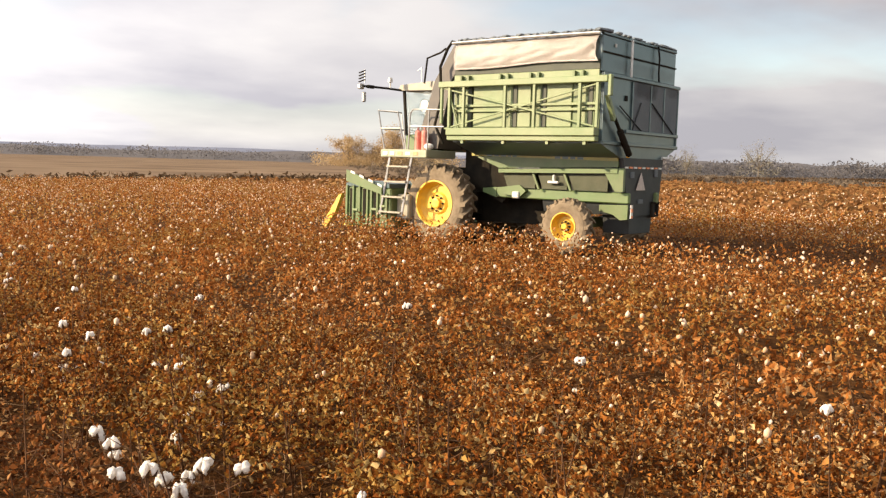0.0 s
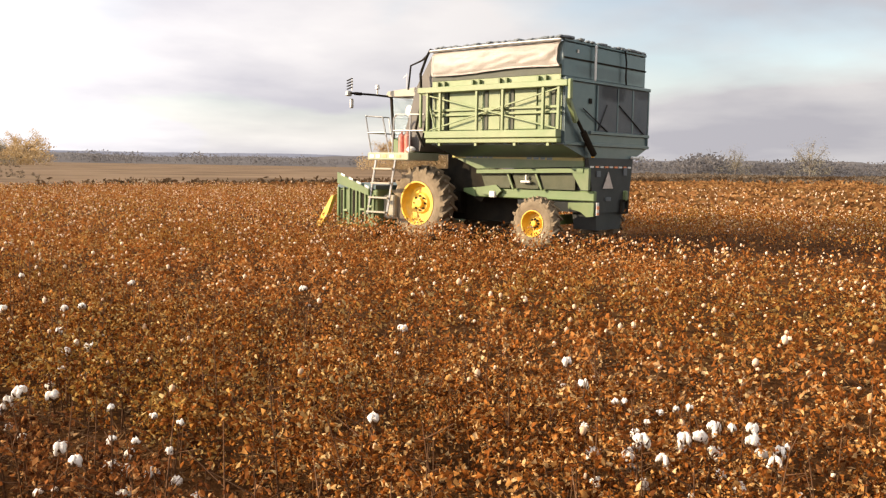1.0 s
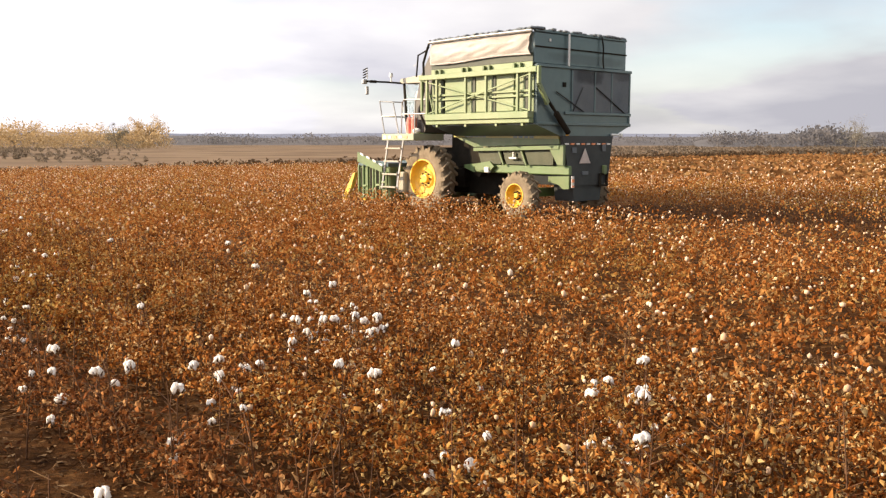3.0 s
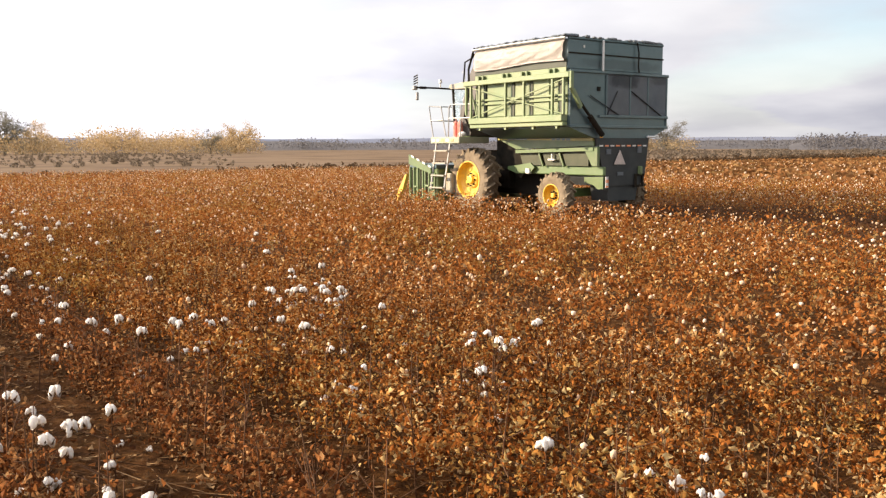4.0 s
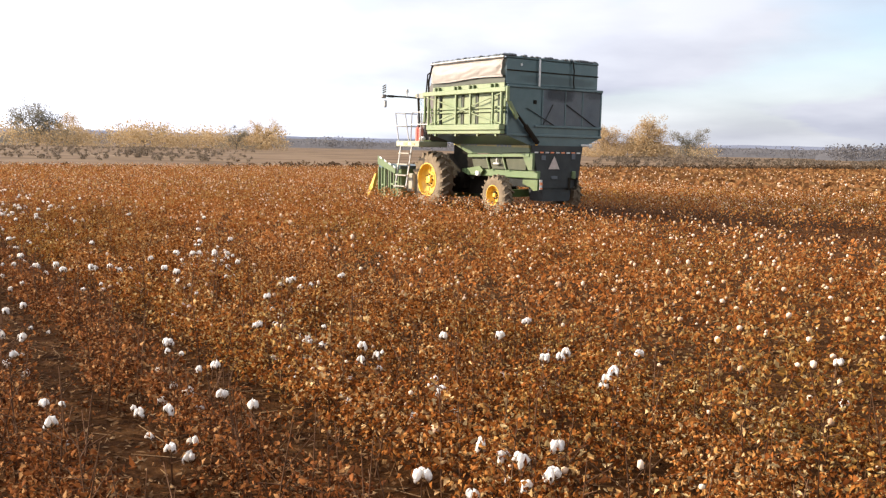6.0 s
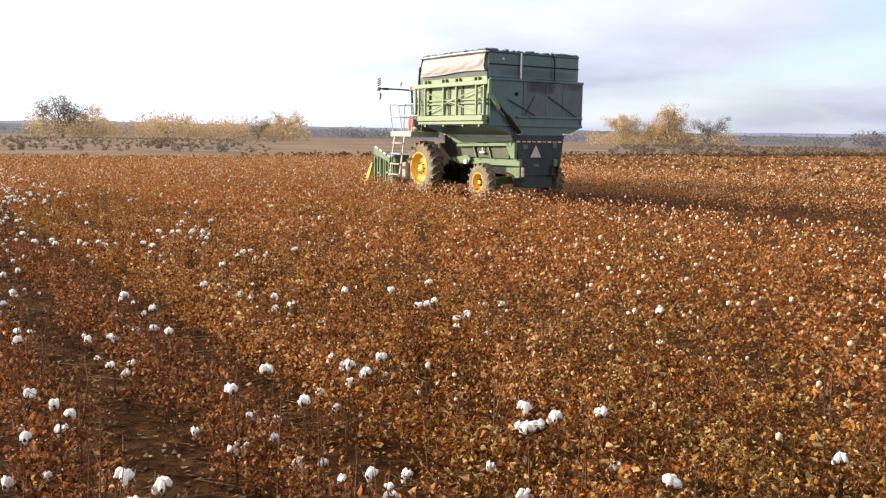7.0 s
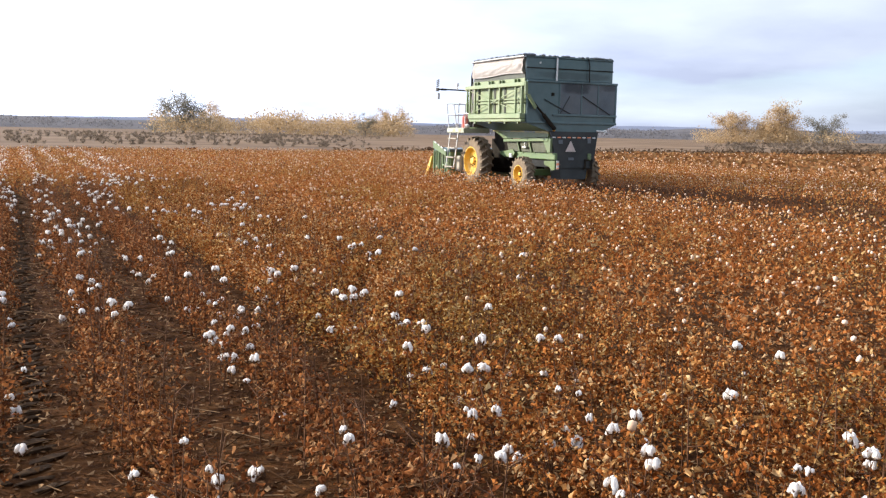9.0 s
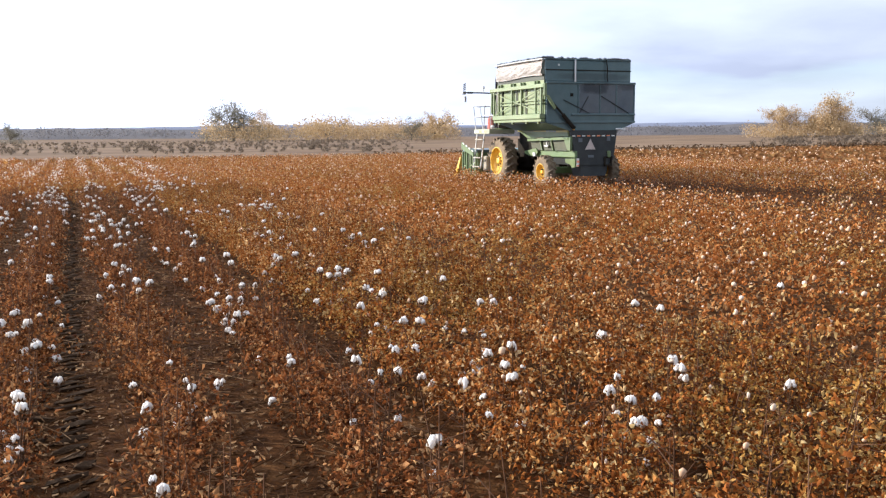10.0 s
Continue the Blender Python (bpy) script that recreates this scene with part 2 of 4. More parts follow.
# autumn tan, lightened in the base colour for the dust haze at this distance
tan_leaf = material("hazed_tan_leaf", [(0.33, 0.22, 0.105), (0.44, 0.315, 0.165), (0.54, 0.41, 0.24)], 0.2, 0.85, source="island", trans=0.42)
grey_leaf = material("grey_tree_leaf", [(0.15, 0.14, 0.11), (0.22, 0.20, 0.15), (0.30, 0.27, 0.2)], 0.2, 0.85, source="island", trans=0.25)
bark = material("grey_bark", [(0.10, 0.085, 0.07), (0.20, 0.17, 0.14)], 3.0, 0.9, 0, 0.5, 20)
# blue-grey base colour carries the air haze over the far hills
hill_mat = material("haze_blue_hill", [(0.13, 0.145, 0.19), (0.18, 0.19, 0.235)], 0.004, 1.0, detail=10.0)


# ---- mesh helpers ----
def finish(name, bm, mat, parent=None, label="", smooth=False):
    me = bpy.data.meshes.new(name)
    bmesh.ops.recalc_face_normals(bm, faces=bm.faces)
    bm.to_mesh(me)
    bm.free()
    me.materials.append(mat)
    if smooth:
        me.polygons.foreach_set("use_smooth", [True] * len(me.polygons))
    ob = new(name, me)
    ob.parent = parent
    return tagged(ob, label)


part = finish


def box(bm, lo, hi, bevel=0.012, m=None):
    c = [(a + b) / 2 for a, b in zip(lo, hi)]
    s = [abs(b - a) for a, b in zip(lo, hi)]
    mat = Matrix.Translation(c) @ Matrix.Diagonal((*s, 1))
    r = bmesh.ops.create_cube(bm, size=1.0, matrix=(m @ mat) if m else mat)
    if bevel and min(s) > 2.2 * bevel:
        edges = list({e for v in r["verts"] for e in v.link_edges})
        bmesh.ops.bevel(bm, geom=edges, offset=bevel, segments=1, affect="EDGES")


def along(a, b):
    a, b = Vector(a), Vector(b)
    d = b - a
    return Matrix.Translation((a + b) / 2) @ d.to_track_quat("Z", "Y").to_matrix().to_4x4(), d.length


def bar(bm, a, b, w, h=None, bevel=0.006):
    m, n = along(a, b)
    h = h or w
    box(bm, (-w / 2, -h / 2, -n / 2), (w / 2, h / 2, n / 2), bevel, m)


def rod(bm, a, b, r, r2=None, seg=10):
    m, n = along(a, b)
    bmesh.ops.create_cone(bm, cap_ends=True, segments=seg, radius1=r, radius2=r if r2 is None else r2, depth=n, matrix=m)


def tube(bm, pts, r, seg=8):
    """One connected round tube swept through the points."""
    pts = [Vector(p) for p in pts]
    heads = [(b - a).normalized() for a, b in zip(pts, pts[1:])]
    q = heads[0].to_track_quat("Z", "Y")
    rings = []
    for i, p in enumerate(pts):
        t = (heads[max(i - 1, 0)] + heads[min(i, len(heads) - 1)]).normalized()
        q = (q @ Vector((0, 0, 1))).rotation_difference(t) @ q
        rings.append([bm.verts.new(p + q @ Vector((r * math.cos(2 * math.pi * k / seg), r * math.sin(2 * math.pi * k / seg), 0))) for k in range(seg)])
    for u, w in zip(rings, rings[1:]):
        for k in range(seg):
            bm.faces.new((u[k], u[(k + 1) % seg], w[(k + 1) % seg], w[k]))
    bm.faces.new(rings[0][::-1])
    bm.faces.new(rings[-1])


def prism(bm, profile, axis, lo, hi):
    """A profile of (u, v) pairs drawn out along one axis (0: u, v are y, z; 1: u, v are x, z)."""
    def at(w, u, v):
        return (w, u, v) if axis == 0 else (u, w, v)
    a = [bm.verts.new(at(lo, u, v)) for u, v in profile]
    b = [bm.verts.new(at(hi, u, v)) for u, v in profile]
    n = len(profile)
    bm.faces.new(a)
    bm.faces.new(b[::-1])
    for i in range(n):
        bm.faces.new((a[i], b[i], b[(i + 1) % n], a[(i + 1) % n]))


def lathe(bm, profile, seg, centre, axis_x=True):
    """A profile of (w, r) turned round a line along x through centre."""
    rings = []
    for w, r in profile:
        rings.append([bm.verts.new((centre[0] + w, centre[1] + r * math.cos(2 * math.pi * i / seg), centre[2] + r * math.sin(2 * math.pi * i / seg))) for i in range(seg)])
    for p, q in zip(rings, rings[1:]):
        for i in range(seg):
            bm.faces.new((p[i], p[(i + 1) % seg], q[(i + 1) % seg], q[i]))
    return rings


def mesh_from_arrays(name, verts, faces, mat, parent=None, smooth=False):
    """verts (n, 3) and faces (m, 3 or 4) as arrays."""
    me = bpy.data.meshes.new(name)
    n, k = faces.shape
    me.vertices.add(len(verts))
    me.vertices.foreach_set("co", np.asarray(verts, np.float32).ravel())
    me.loops.add(n * k)
    me.loops.foreach_set("vertex_index", faces.astype(np.int32).ravel())
    me.polygons.add(n)
    me.polygons.foreach_set("loop_start", np.arange(0, n * k, k, dtype=np.int32))
    me.update(calc_edges=True)
    if smooth:
        me.polygons.foreach_set("use_smooth", np.ones(n, bool))
    me.materials.append(mat)
    ob = new(name, me)
    ob.parent = parent
    return ob


# ---- ground and distance ----
EDGE_Y = 30.0                         # far edge of the cotton field
rng = np.random.default_rng(5)
bm = bmesh.new()
bmesh.ops.create_grid(bm, x_segments=8, y_segments=8, size=3200)
tagged(finish("ground", bm, soil), "brown trodden soil of a wide flat cotton field", "ground", kind="structure")
bm = bmesh.new()
v = [bm.verts.new(p) for p in ((-900, EDGE_Y + 1.5, 0.006), (20, EDGE_Y + 1.5, 0.006), (2600, EDGE_Y + 1.5 + 258, 0.006), (2600, 2900, 0.006), (-900, 2900, 0.006))]
bm.faces.new(v)
tagged(finish("grassland", bm, grass_mat), "flat tan dry grassland beyond the cotton field", "grassland", kind="structure")


def ridge(name, az0, az1, dist, height, rough_height, seed, label, mat):
    """A long hill with depth: a row of cross sections along an arc."""
    bm = bmesh.new()
    rows = []
    steps = 160
    for i in range(steps + 1):
        az = radians(az0 + (az1 - az0) * i / steps)
        h = height + rough_height * noise.fractal(Vector((i * 0.045, seed, 0)), 1.0, 2.0, 5)
        h += rough_height * 0.10 * noise.noise(Vector((i * 0.9, seed, 3)))
        ends = min(1.0, i / 12, (steps - i) / 12)
        h = max(2.0, h) * (0.3 + 0.7 * ends)
        ring = []
        for k, f in ((0, 0.0), (60, 0.45), (130, 0.85), (220, 1.0), (400, 0.6), (600, 0.0)):
            d = dist + k
            ring.append(bm.verts.new((-16 + d * math.sin(az), -20 + d * math.cos(az), h * f - (0.5 if f == 0 else 0))))
        rows.append(ring)
    for p, q in zip(rows, rows[1:]):
        for i in range(len(p) - 1):
            bm.faces.new((p[i], p[i + 1], q[i + 1], q[i]))
    tagged(finish(name, bm, mat, smooth=True), label, "hill", kind="structure")


ridge("backdrop", -30, 100, 2300, 27, 9, 1.0, "long low hills coloured blue-grey by haze on the horizon", hill_mat)


def cards(n, centre, spread, size, r):
    """n small bent leaf quads around a centre, uneven."""
    p = r.normal(0, 1, (n, 3))
    p /= np.maximum(np.linalg.norm(p, axis=1, keepdims=True), 0.001)
    p *= (r.random((n, 1)) ** 0.45)
    c = centre + p * spread
    u = r.normal(0, 1, (n, 3))
    u /= np.linalg.norm(u, axis=1, keepdims=True)
    w = np.cross(u, r.normal(0, 1, (n, 3)))
    w /= np.linalg.norm(w, axis=1, keepdims=True)
    s = size * (0.6 + 0.8 * r.random((n, 1)))
    vs = np.stack([c - u * s, c + w * s * 0.5, c + u * s, c - w * s * 0.5], 1)
    return vs.reshape(-1, 3)


def quads(n):
    return np.arange(4 * n).reshape(-1, 4)


def belt(name, az0, az1, dist, depth, height, count, leaf, seed, label, mat, category="wood"):
    """Far woodland: many uneven clumps of leaf cards along an arc."""
    r = np.random.default_rng(seed)
    out = []
    for i in range(count):
        az = radians(az0 + (az1 - az0) * r.random())
        d = dist + depth * r.random()
        h = height * (0.55 + 0.55 * noise.noise(Vector((math.degrees(az) * 0.35, seed, 0))) + 0.35 * r.random())
        h = max(h, height * 0.3)
        c = np.array((-16 + d * math.sin(az), -20 + d * math.cos(az), h * 0.48))
        out.append(cards(26, c, np.array((h * 0.6, h * 0.6, h * 0.52)), leaf * h, r))
    vs = np.concatenate(out)
    vs[:, 2] = np.maximum(vs[:, 2], 0.0)
    tagged(mesh_from_arrays(name, vs, quads(len(vs) // 4), mat), label, category, kind="stuff")


wood_core = material("woodland_floor", [(0.085, 0.080, 0.082), (0.12, 0.11, 0.107)], 0.03, 1.0, detail=10.0)
ridge("woodland", -30, 66, 650, 8.0, 4.0, 4.0, "long belt of bare grey-brown woodland", wood_core)
ridge("woodland", 57, 97, 440, 8.5, 4.5, 6.0, "bare dark wood beyond the field", wood_core)
belt("woodland_trees", -25, 62, 640, 160, 10.0, 1500, 0.085, 11, "bare woodland paled by haze in a belt beyond the grassland", wood_mat)
belt("woodland_trees", 58, 92, 425, 90, 10.0, 900, 0.09, 12, "bare wood paled by haze beside the far end of the field", wood_mat)


def scrub_line():
    r = np.random.default_rng(21)
    out = []
    for i in range(3200):
        x = -60 + 420 * r.random() ** 1.4
        y = EDGE_Y + 0.5 + 2.5 * r.random() + 0.1 * max(0.0, x - 20)
        h = 0.25 + 0.3 * r.random() + 0.0022 * max(0.0, x) + (0.6 if x > 5 else 0.1) * r.random()
        out.append(cards(18, np.array((x, y, h * 0.38)), np.array((h * 1.8, h * 0.7, h * 0.42)), 0.15, r))
    vs = np.concatenate(out)
    vs[:, 2] = np.maximum(vs[:, 2], 0.0)
    tagged(mesh_from_arrays("edge_scrub", vs, quads(len(vs) // 4), scrub_mat), "low dark weeds along the edge of the field", "weeds", kind="stuff")


scrub_line()


scrub_tan = material("dry_grey_scrub", [(0.10, 0.076, 0.054), (0.15, 0.115, 0.082), (0.21, 0.165, 0.12)], 0.2, 0.9, source="island", trans=0.4)
belt("rough_scrub", -6, 22.5, 85, 200, 0.7, 800, 0.24, 61, "rough grey-brown scrub between the field and the trees", scrub_tan, "scrub")
belt("rough_scrub", 44.5, 80, 110, 240, 1.1, 1300, 0.22, 62, "dark rough scrub beyond the edge of the field", scrub_tan, "scrub")


def tree(az, dist, height, width, seed, mat, label, lobes=10, sparse=1.0):
    """Trunk that forks low, limbs, twigs and an uneven crown of small leaves down to the grass."""
    r = np.random.default_rng(seed)
    top = tagged(new("tree"), label, "tree")
    top.location = (-16 + dist * math.sin(radians(az)), -20 + dist * math.cos(radians(az)), 0.0)
    bm = bmesh.new()
    tr = height * 0.016
    fork = Vector((0, 0, height * 0.16))
    rod(bm, (0, 0, 0), fork, tr * 1.5, tr, 8)
    out = []
    for i in range(lobes):
        a = 2 * math.pi * (i / lobes + 0.15 * r.random())
        rad = width * 0.5 * r.random() ** 0.6
        tip = Vector((math.cos(a) * rad, math.sin(a) * rad, height * (0.30 + (0.66 - 0.5 * rad / width) * r.random() ** 0.7)))
        mid = fork.lerp(tip, 0.5) + Vector((0, 0, height * 0.04))
        rod(bm, fork, mid, tr * 0.6, tr * 0.4, 6)
        rod(bm, mid, tip, tr * 0.4, tr * 0.1, 5)
        for k in range(11):
            q = mid.lerp(tip, 1.1 * r.random()) + Vector(r.normal(0, height * 0.07, 3))
            rod(bm, mid.lerp(tip, 0.5 * r.random() + 0.3), q, tr * 0.12, tr * 0.04, 4)
            s = height * (0.06 + 0.08 * r.random())
            out.append(cards(int(50 * sparse), np.array(q), np.array((s * 1.25, s * 1.25, s)), height * 0.013, r))
    for k in range(int(90 * sparse)):
        a, d = 2 * math.pi * r.random(), width * 0.62 * r.random() ** 0.7
        q = np.array((math.cos(a) * d, math.sin(a) * d, height * (0.03 + 0.42 * r.random() * (1.1 - d / width))))
        out.append(cards(32, q, np.array((0.11, 0.11, 0.09)) * height, height * 0.014, r))
    finish("trunk", bm, bark, top)
    vs = np.concatenate(out)
    vs[:, 2] = np.maximum(vs[:, 2], 0.02)
    mesh_from_arrays("crown", vs, quads(len(vs) // 4), mat, top)


belt("tan_brush", 8, 24, 285, 40, 9.5, 640, 0.045, 51, "tan brush paled by dust haze along the far grassland", tan_leaf, "brush")
belt("tan_brush", 42.5, 51.5, 290, 30, 6.5, 280, 0.05, 52, "tan brush under autumn trees", tan_leaf, "brush")
tree(9.8, 300, 17, 19, 31, grey_leaf, "large grey-green tree standing alone on dry grassland", 11)
tree(11.5, 330, 12, 16, 32, tan_leaf, "broad tan autumn tree beside a larger grey one")
tree(15.8, 300, 9.5, 26, 33, tan_leaf, "low wide tan autumn tree on the grassland", 11)
tree(19.8, 320, 8.5, 22, 34, tan_leaf, "low tan bushy tree in dry grass", 9)
tree(22.8, 300, 12, 16, 35, tan_leaf, "tan autumn tree with a ragged crown", 9)
tree(21.3, 290, 8, 12, 36, grey_leaf, "small grey-green tree beside a tan one", 8)
tree(44.6, 300, 13, 13, 37, tan_leaf, "slender tan autumn tree with ragged crown", 11, 1.3)
tree(47.3, 300, 16, 14, 38, tan_leaf, "tall tan autumn tree with open crown", 12, 1.3)
tree(49.8, 310, 12, 12, 39, grey_leaf, "grey-brown rounded tree at the field edge", 9)
tree(-3.2, 260, 7, 7, 40, grey_leaf, "small dark bushy tree in hazy grassland", 7)
tree(70.2, 420, 20, 16, 41, grey_leaf, "tall thin bare tree above a dark wood", 9, 0.25)
tree(66.0, 425, 15, 14, 42, grey_leaf, "thin bare tree above a dark wood", 8, 0.3)


# ---- cotton harvester ----
harvester = tagged(new("cotton_harvester"), "green cotton harvester with tall basket and yellow wheels in the field", "harvester")
H = harvester


def wheel(name, x_out, y, r, width, rim_r, lugs, side, label):
    """side -1: its outer face looks to -x. Tyre with angled lugs, dished rim, hub and bolts."""
    w = new(name)
    w.parent = H
    tagged(w, label)
    s = side
    xo = x_out
    zc = r
    bm = bmesh.new()
    prof = [(0.06, rim_r * 0.98), (0.0, rim_r * 1.03), (-0.01, rim_r + (r - rim_r) * 0.35), (0.0, rim_r + (r - rim_r) * 0.6), (0.035, r * 0.90), (0.09, r * 0.93),
            (width - 0.09, r * 0.93), (width - 0.035, r * 0.90), (width, rim_r + (r - rim_r) * 0.6), (width, rim_r * 1.03), (width - 0.06, rim_r * 0.98)]
    lathe(bm, [(-s * a, b) for a, b in prof], 56, (xo, y, zc))
    part("tyre", bm, rubber, w, "dusty rubber tyre")
    bm = bmesh.new()
    for i in range(lugs):
        for half in (0, 1):
            a = 2 * math.pi * (i + 0.5 * half) / lugs
            m = Matrix.Translation((xo, y, zc)) @ Matrix.Rotation(a, 4, "X")
            x0 = -s * (0.0 if half == 0 else width)
            x1 = -s * (width * 0.55 if half == 0 else width * 0.45)
            bw = r * 0.05
            pts = [(x0, -bw * 1.2, r * 0.84), (x0, bw * 1.2, r * 0.84), (x1, bw + r * 0.2, r * 0.92), (x1, -bw + r * 0.2, r * 0.92),
                   (x0, -bw * 0.7, r * 0.985), (x0, bw * 0.7, r * 0.985), (x1, bw * 0.7 + r * 0.2, r * 0.995), (x1, -bw * 0.7 + r * 0.2, r * 0.995)]
            vs = [bm.verts.new(m @ Vector(p)) for p in pts]
            for f in ((0, 1, 2, 3), (4, 5, 6, 7), (0, 1, 5, 4), (1, 2, 6, 5), (2, 3, 7, 6), (3, 0, 4, 7)):
                bm.faces.new([vs[k] for k in f])
    tagged(part("tread", bm, rubber, w, "deep angled rubber lugs"), kind="stuff")
    bm = bmesh.new()
    rp = [(0.05, rim_r * 1.0), (-0.012, rim_r * 1.02), (-0.012, rim_r * 0.95), (0.10, rim_r * 0.90), (0.17, rim_r * 0.78), (0.17, rim_r * 0.5), (0.12, rim_r * 0.42), (0.12, 0.002)]
    lathe(bm, [(-s * a, b) for a, b in rp], 40, (xo, y, zc))
    rim = part("rim", bm, yellow, w, "yellow dished steel rim", smooth=False)
    bm = bmesh.new()
    lathe(bm, [(-s * 0.13, rim_r * 0.24), (-s * 0.04, rim_r * 0.22), (-s * 0.03, rim_r * 0.16), (-s * 0.03, 0.002)], 20, (xo, y, zc))
    part("hub", bm, yellow, rim)
    for i in range(8):
        a = 2 * math.pi * i / 8
        c = (xo - s * 0.105, y + rim_r * 0.33 * math.cos(a), zc + rim_r * 0.33 * math.sin(a))
        bm = bmesh.new()
        rod(bm, c, (c[0] + s * 0.035, c[1], c[2]), 0.024, 0.02, 6)
        part("bolt", bm, black, rim)
    return w


wheel("front_wheel", -1.62, 0.0, 0.84, 0.46, 0.49, 20, -1, "large yellow wheel with lugged tyre")
wheel("front_wheel", 1.22, 0.0, 0.84, 0.46, 0.49, 20, 1, "large yellow wheel with lugged tyre")
wheel("rear_wheel", -1.58, -3.17, 0.55, 0.32, 0.27, 16, -1, "small yellow steering wheel with lugged tyre")
wheel("rear_wheel", 1.18, -3.17, 0.55, 0.32, 0.27, 16, 1, "small yellow steering wheel with lugged tyre")

# axles and chassis
bm = bmesh.new()
rod(bm, (-1.4, 0, 0.84), (1.0, 0, 0.84), 0.13, seg=14)
box(bm, (-0.5, -0.35, 0.6), (0.1, 0.35, 1.1))
part("front_axle", bm, black, H)
bm = bmesh.new()
bar(bm, (-1.35, -3.17, 0.6), (0.95, -3.17, 0.6), 0.16, 0.2)
part("rear_axle", bm, green, H)
for x in (-0.83, 0.43):
    bm = bmesh.new()
    box(bm, (x - 0.05, -4.18, 1.02), (x + 0.05, -1.1, 1.23), 0.02)
    prism(bm, [(-1.1, 1.23), (-1.1, 1.02), (-0.75, 1.12), (-0.75, 1.2)], 0, x - 0.05, x + 0.05)
    part("chassis_beam", bm, shaded_mid, H, "green steel chassis beam, darkened for shade below the basket")
bm = bmesh.new()
prism(bm, [(-3.55, 0.98), (-4.16, 1.0), (-4.16, 0.72), (-4.0, 0.70), (-3.85, 0.80), (-3.55, 0.86)], 0, -0.87, -0.81)
part("rear_skirt", bm, green, H)
bm = bmesh.new()
prism(bm, [(-1.15, 1.22), (-1.75, 1.30), (-1.9, 1.18), (-1.75, 1.05), (-1.3, 1.1)], 0, -0.98, -0.90)
part("bracket_plate", bm, shaded_mid, H)
bm = bmesh.new()
box(bm, (-1.02, -1.75, 1.02), (-0.92, -1.58, 1.16), 0.02)
part("work_lamp", bm, white_paint, H, "small white work lamp on the chassis")
# engine bay under the basket
bm = bmesh.new()
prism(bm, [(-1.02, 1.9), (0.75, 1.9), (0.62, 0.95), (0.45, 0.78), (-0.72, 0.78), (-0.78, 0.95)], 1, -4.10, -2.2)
part("engine_bay", bm, dark_sheet, H, "dark engine bay at the rear")
# dark tapered box below the engine bay
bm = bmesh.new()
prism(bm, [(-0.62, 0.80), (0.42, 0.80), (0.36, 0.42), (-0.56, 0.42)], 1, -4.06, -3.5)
part("rear_low_box", bm, dark_sheet, H, "dark box low at the rear")
# black wall added to give the deep shade between the wheels
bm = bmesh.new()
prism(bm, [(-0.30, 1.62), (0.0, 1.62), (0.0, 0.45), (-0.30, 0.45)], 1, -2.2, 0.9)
part("belly_shade_wall", bm, black, H, "dark wall standing for the shade under the basket")
# side shields
SX = -1.0
bm = bmesh.new()
prism(bm, [(-1.25, 1.62), (-1.25, 1.54), (-4.0, 1.60), (-4.0, 1.69)], 0, SX - 0.05, SX + 0.02)
part("side_rail", bm, shaded_mid, H)
bm = bmesh.new()
prism(bm, [(-0.55, 1.98), (-0.55, 1.88), (-4.0, 1.83), (-4.0, 1.93)], 0, SX - 0.06, SX)
stripe = part("stripe_panel", bm, stripe_mat, H, "yellow decal stripe with dark worn lettering")
for y0, y1 in ((-0.95, -1.1), (-1.14, -1.26), (-1.30, -1.44), (-1.48, -1.56), (-1.60, -1.70), (-2.62, -2.74), (-2.79, -2.92), (-2.97, -3.08), (-3.13, -3.26)):
    bm = bmesh.new()
    box(bm, (SX - 0.068, y1, 1.875 + 0.0145 * y1 + 0.02), (SX - 0.058, y0, 1.92 + 0.0145 * y0 + 0.02), 0)
    part("lettering_bar", bm, shaded_slate, stripe)
bm = bmesh.new()
prism(bm, [(-0.6, 1.88), (-1.25, 1.64), (-4.0, 1.72), (-4.0, 1.83)], 0, SX - 0.03, SX + 0.02)
part("upper_shield", bm, green, H, "dusty green upper side shield")
for y0, y1 in ((-1.3, -2.1), (-2.16, -2.85), (-2.88, -3.75)):
    bm = bmesh.new()
    prism(bm, [(y0, 1.53), (y0 - 0.12, 1.24), (y1, 1.24), (y1, 1.58)], 0, SX + 0.06, SX + 0.09)
    part("side_screen", bm, olive_screen, H, "dusty olive screen panel")
for y0 in (-2.12, -2.86):
    bm = bmesh.new()
    bar(bm, (SX + 0.03, y0 + 0.06, 1.56), (SX + 0.03, y0 - 0.1, 1.22), 0.05)
    part("screen_post", bm, green, H)
bm = bmesh.new()
prism(bm, [(-3.72, 1.6), (-3.95, 1.25), (-4.12, 1.25), (-4.12, 1.7), (-3.72, 1.7)], 0, SX - 0.03, SX + 0.05)
part("corner_shield", bm, green, H)
bm = bmesh.new()
box(bm, (SX - 0.05, -2.7, 1.36), (SX + 0.02, -2.45, 1.41))
box(bm, (SX - 0.03, -2.6, 1.41), (SX + 0.02, -2.55, 1.53))
part("latch_handle", bm, white_paint, H)
# rear face of the bay
bm = bmesh.new()
vs = [bm.verts.new(p) for p in ((-0.28, -4.135, 1.62), (-0.47, -4.135, 1.28), (-0.09, -4.135, 1.28), (-0.28, -4.12, 1.62), (-0.47, -4.12, 1.28), (-0.09, -4.12, 1.28))]
for f in ((0, 1, 2), (3, 5, 4), (0, 3, 4, 1), (1, 4, 5, 2), (2, 5, 3, 0)):
    bm.faces.new([vs[i] for i in f])
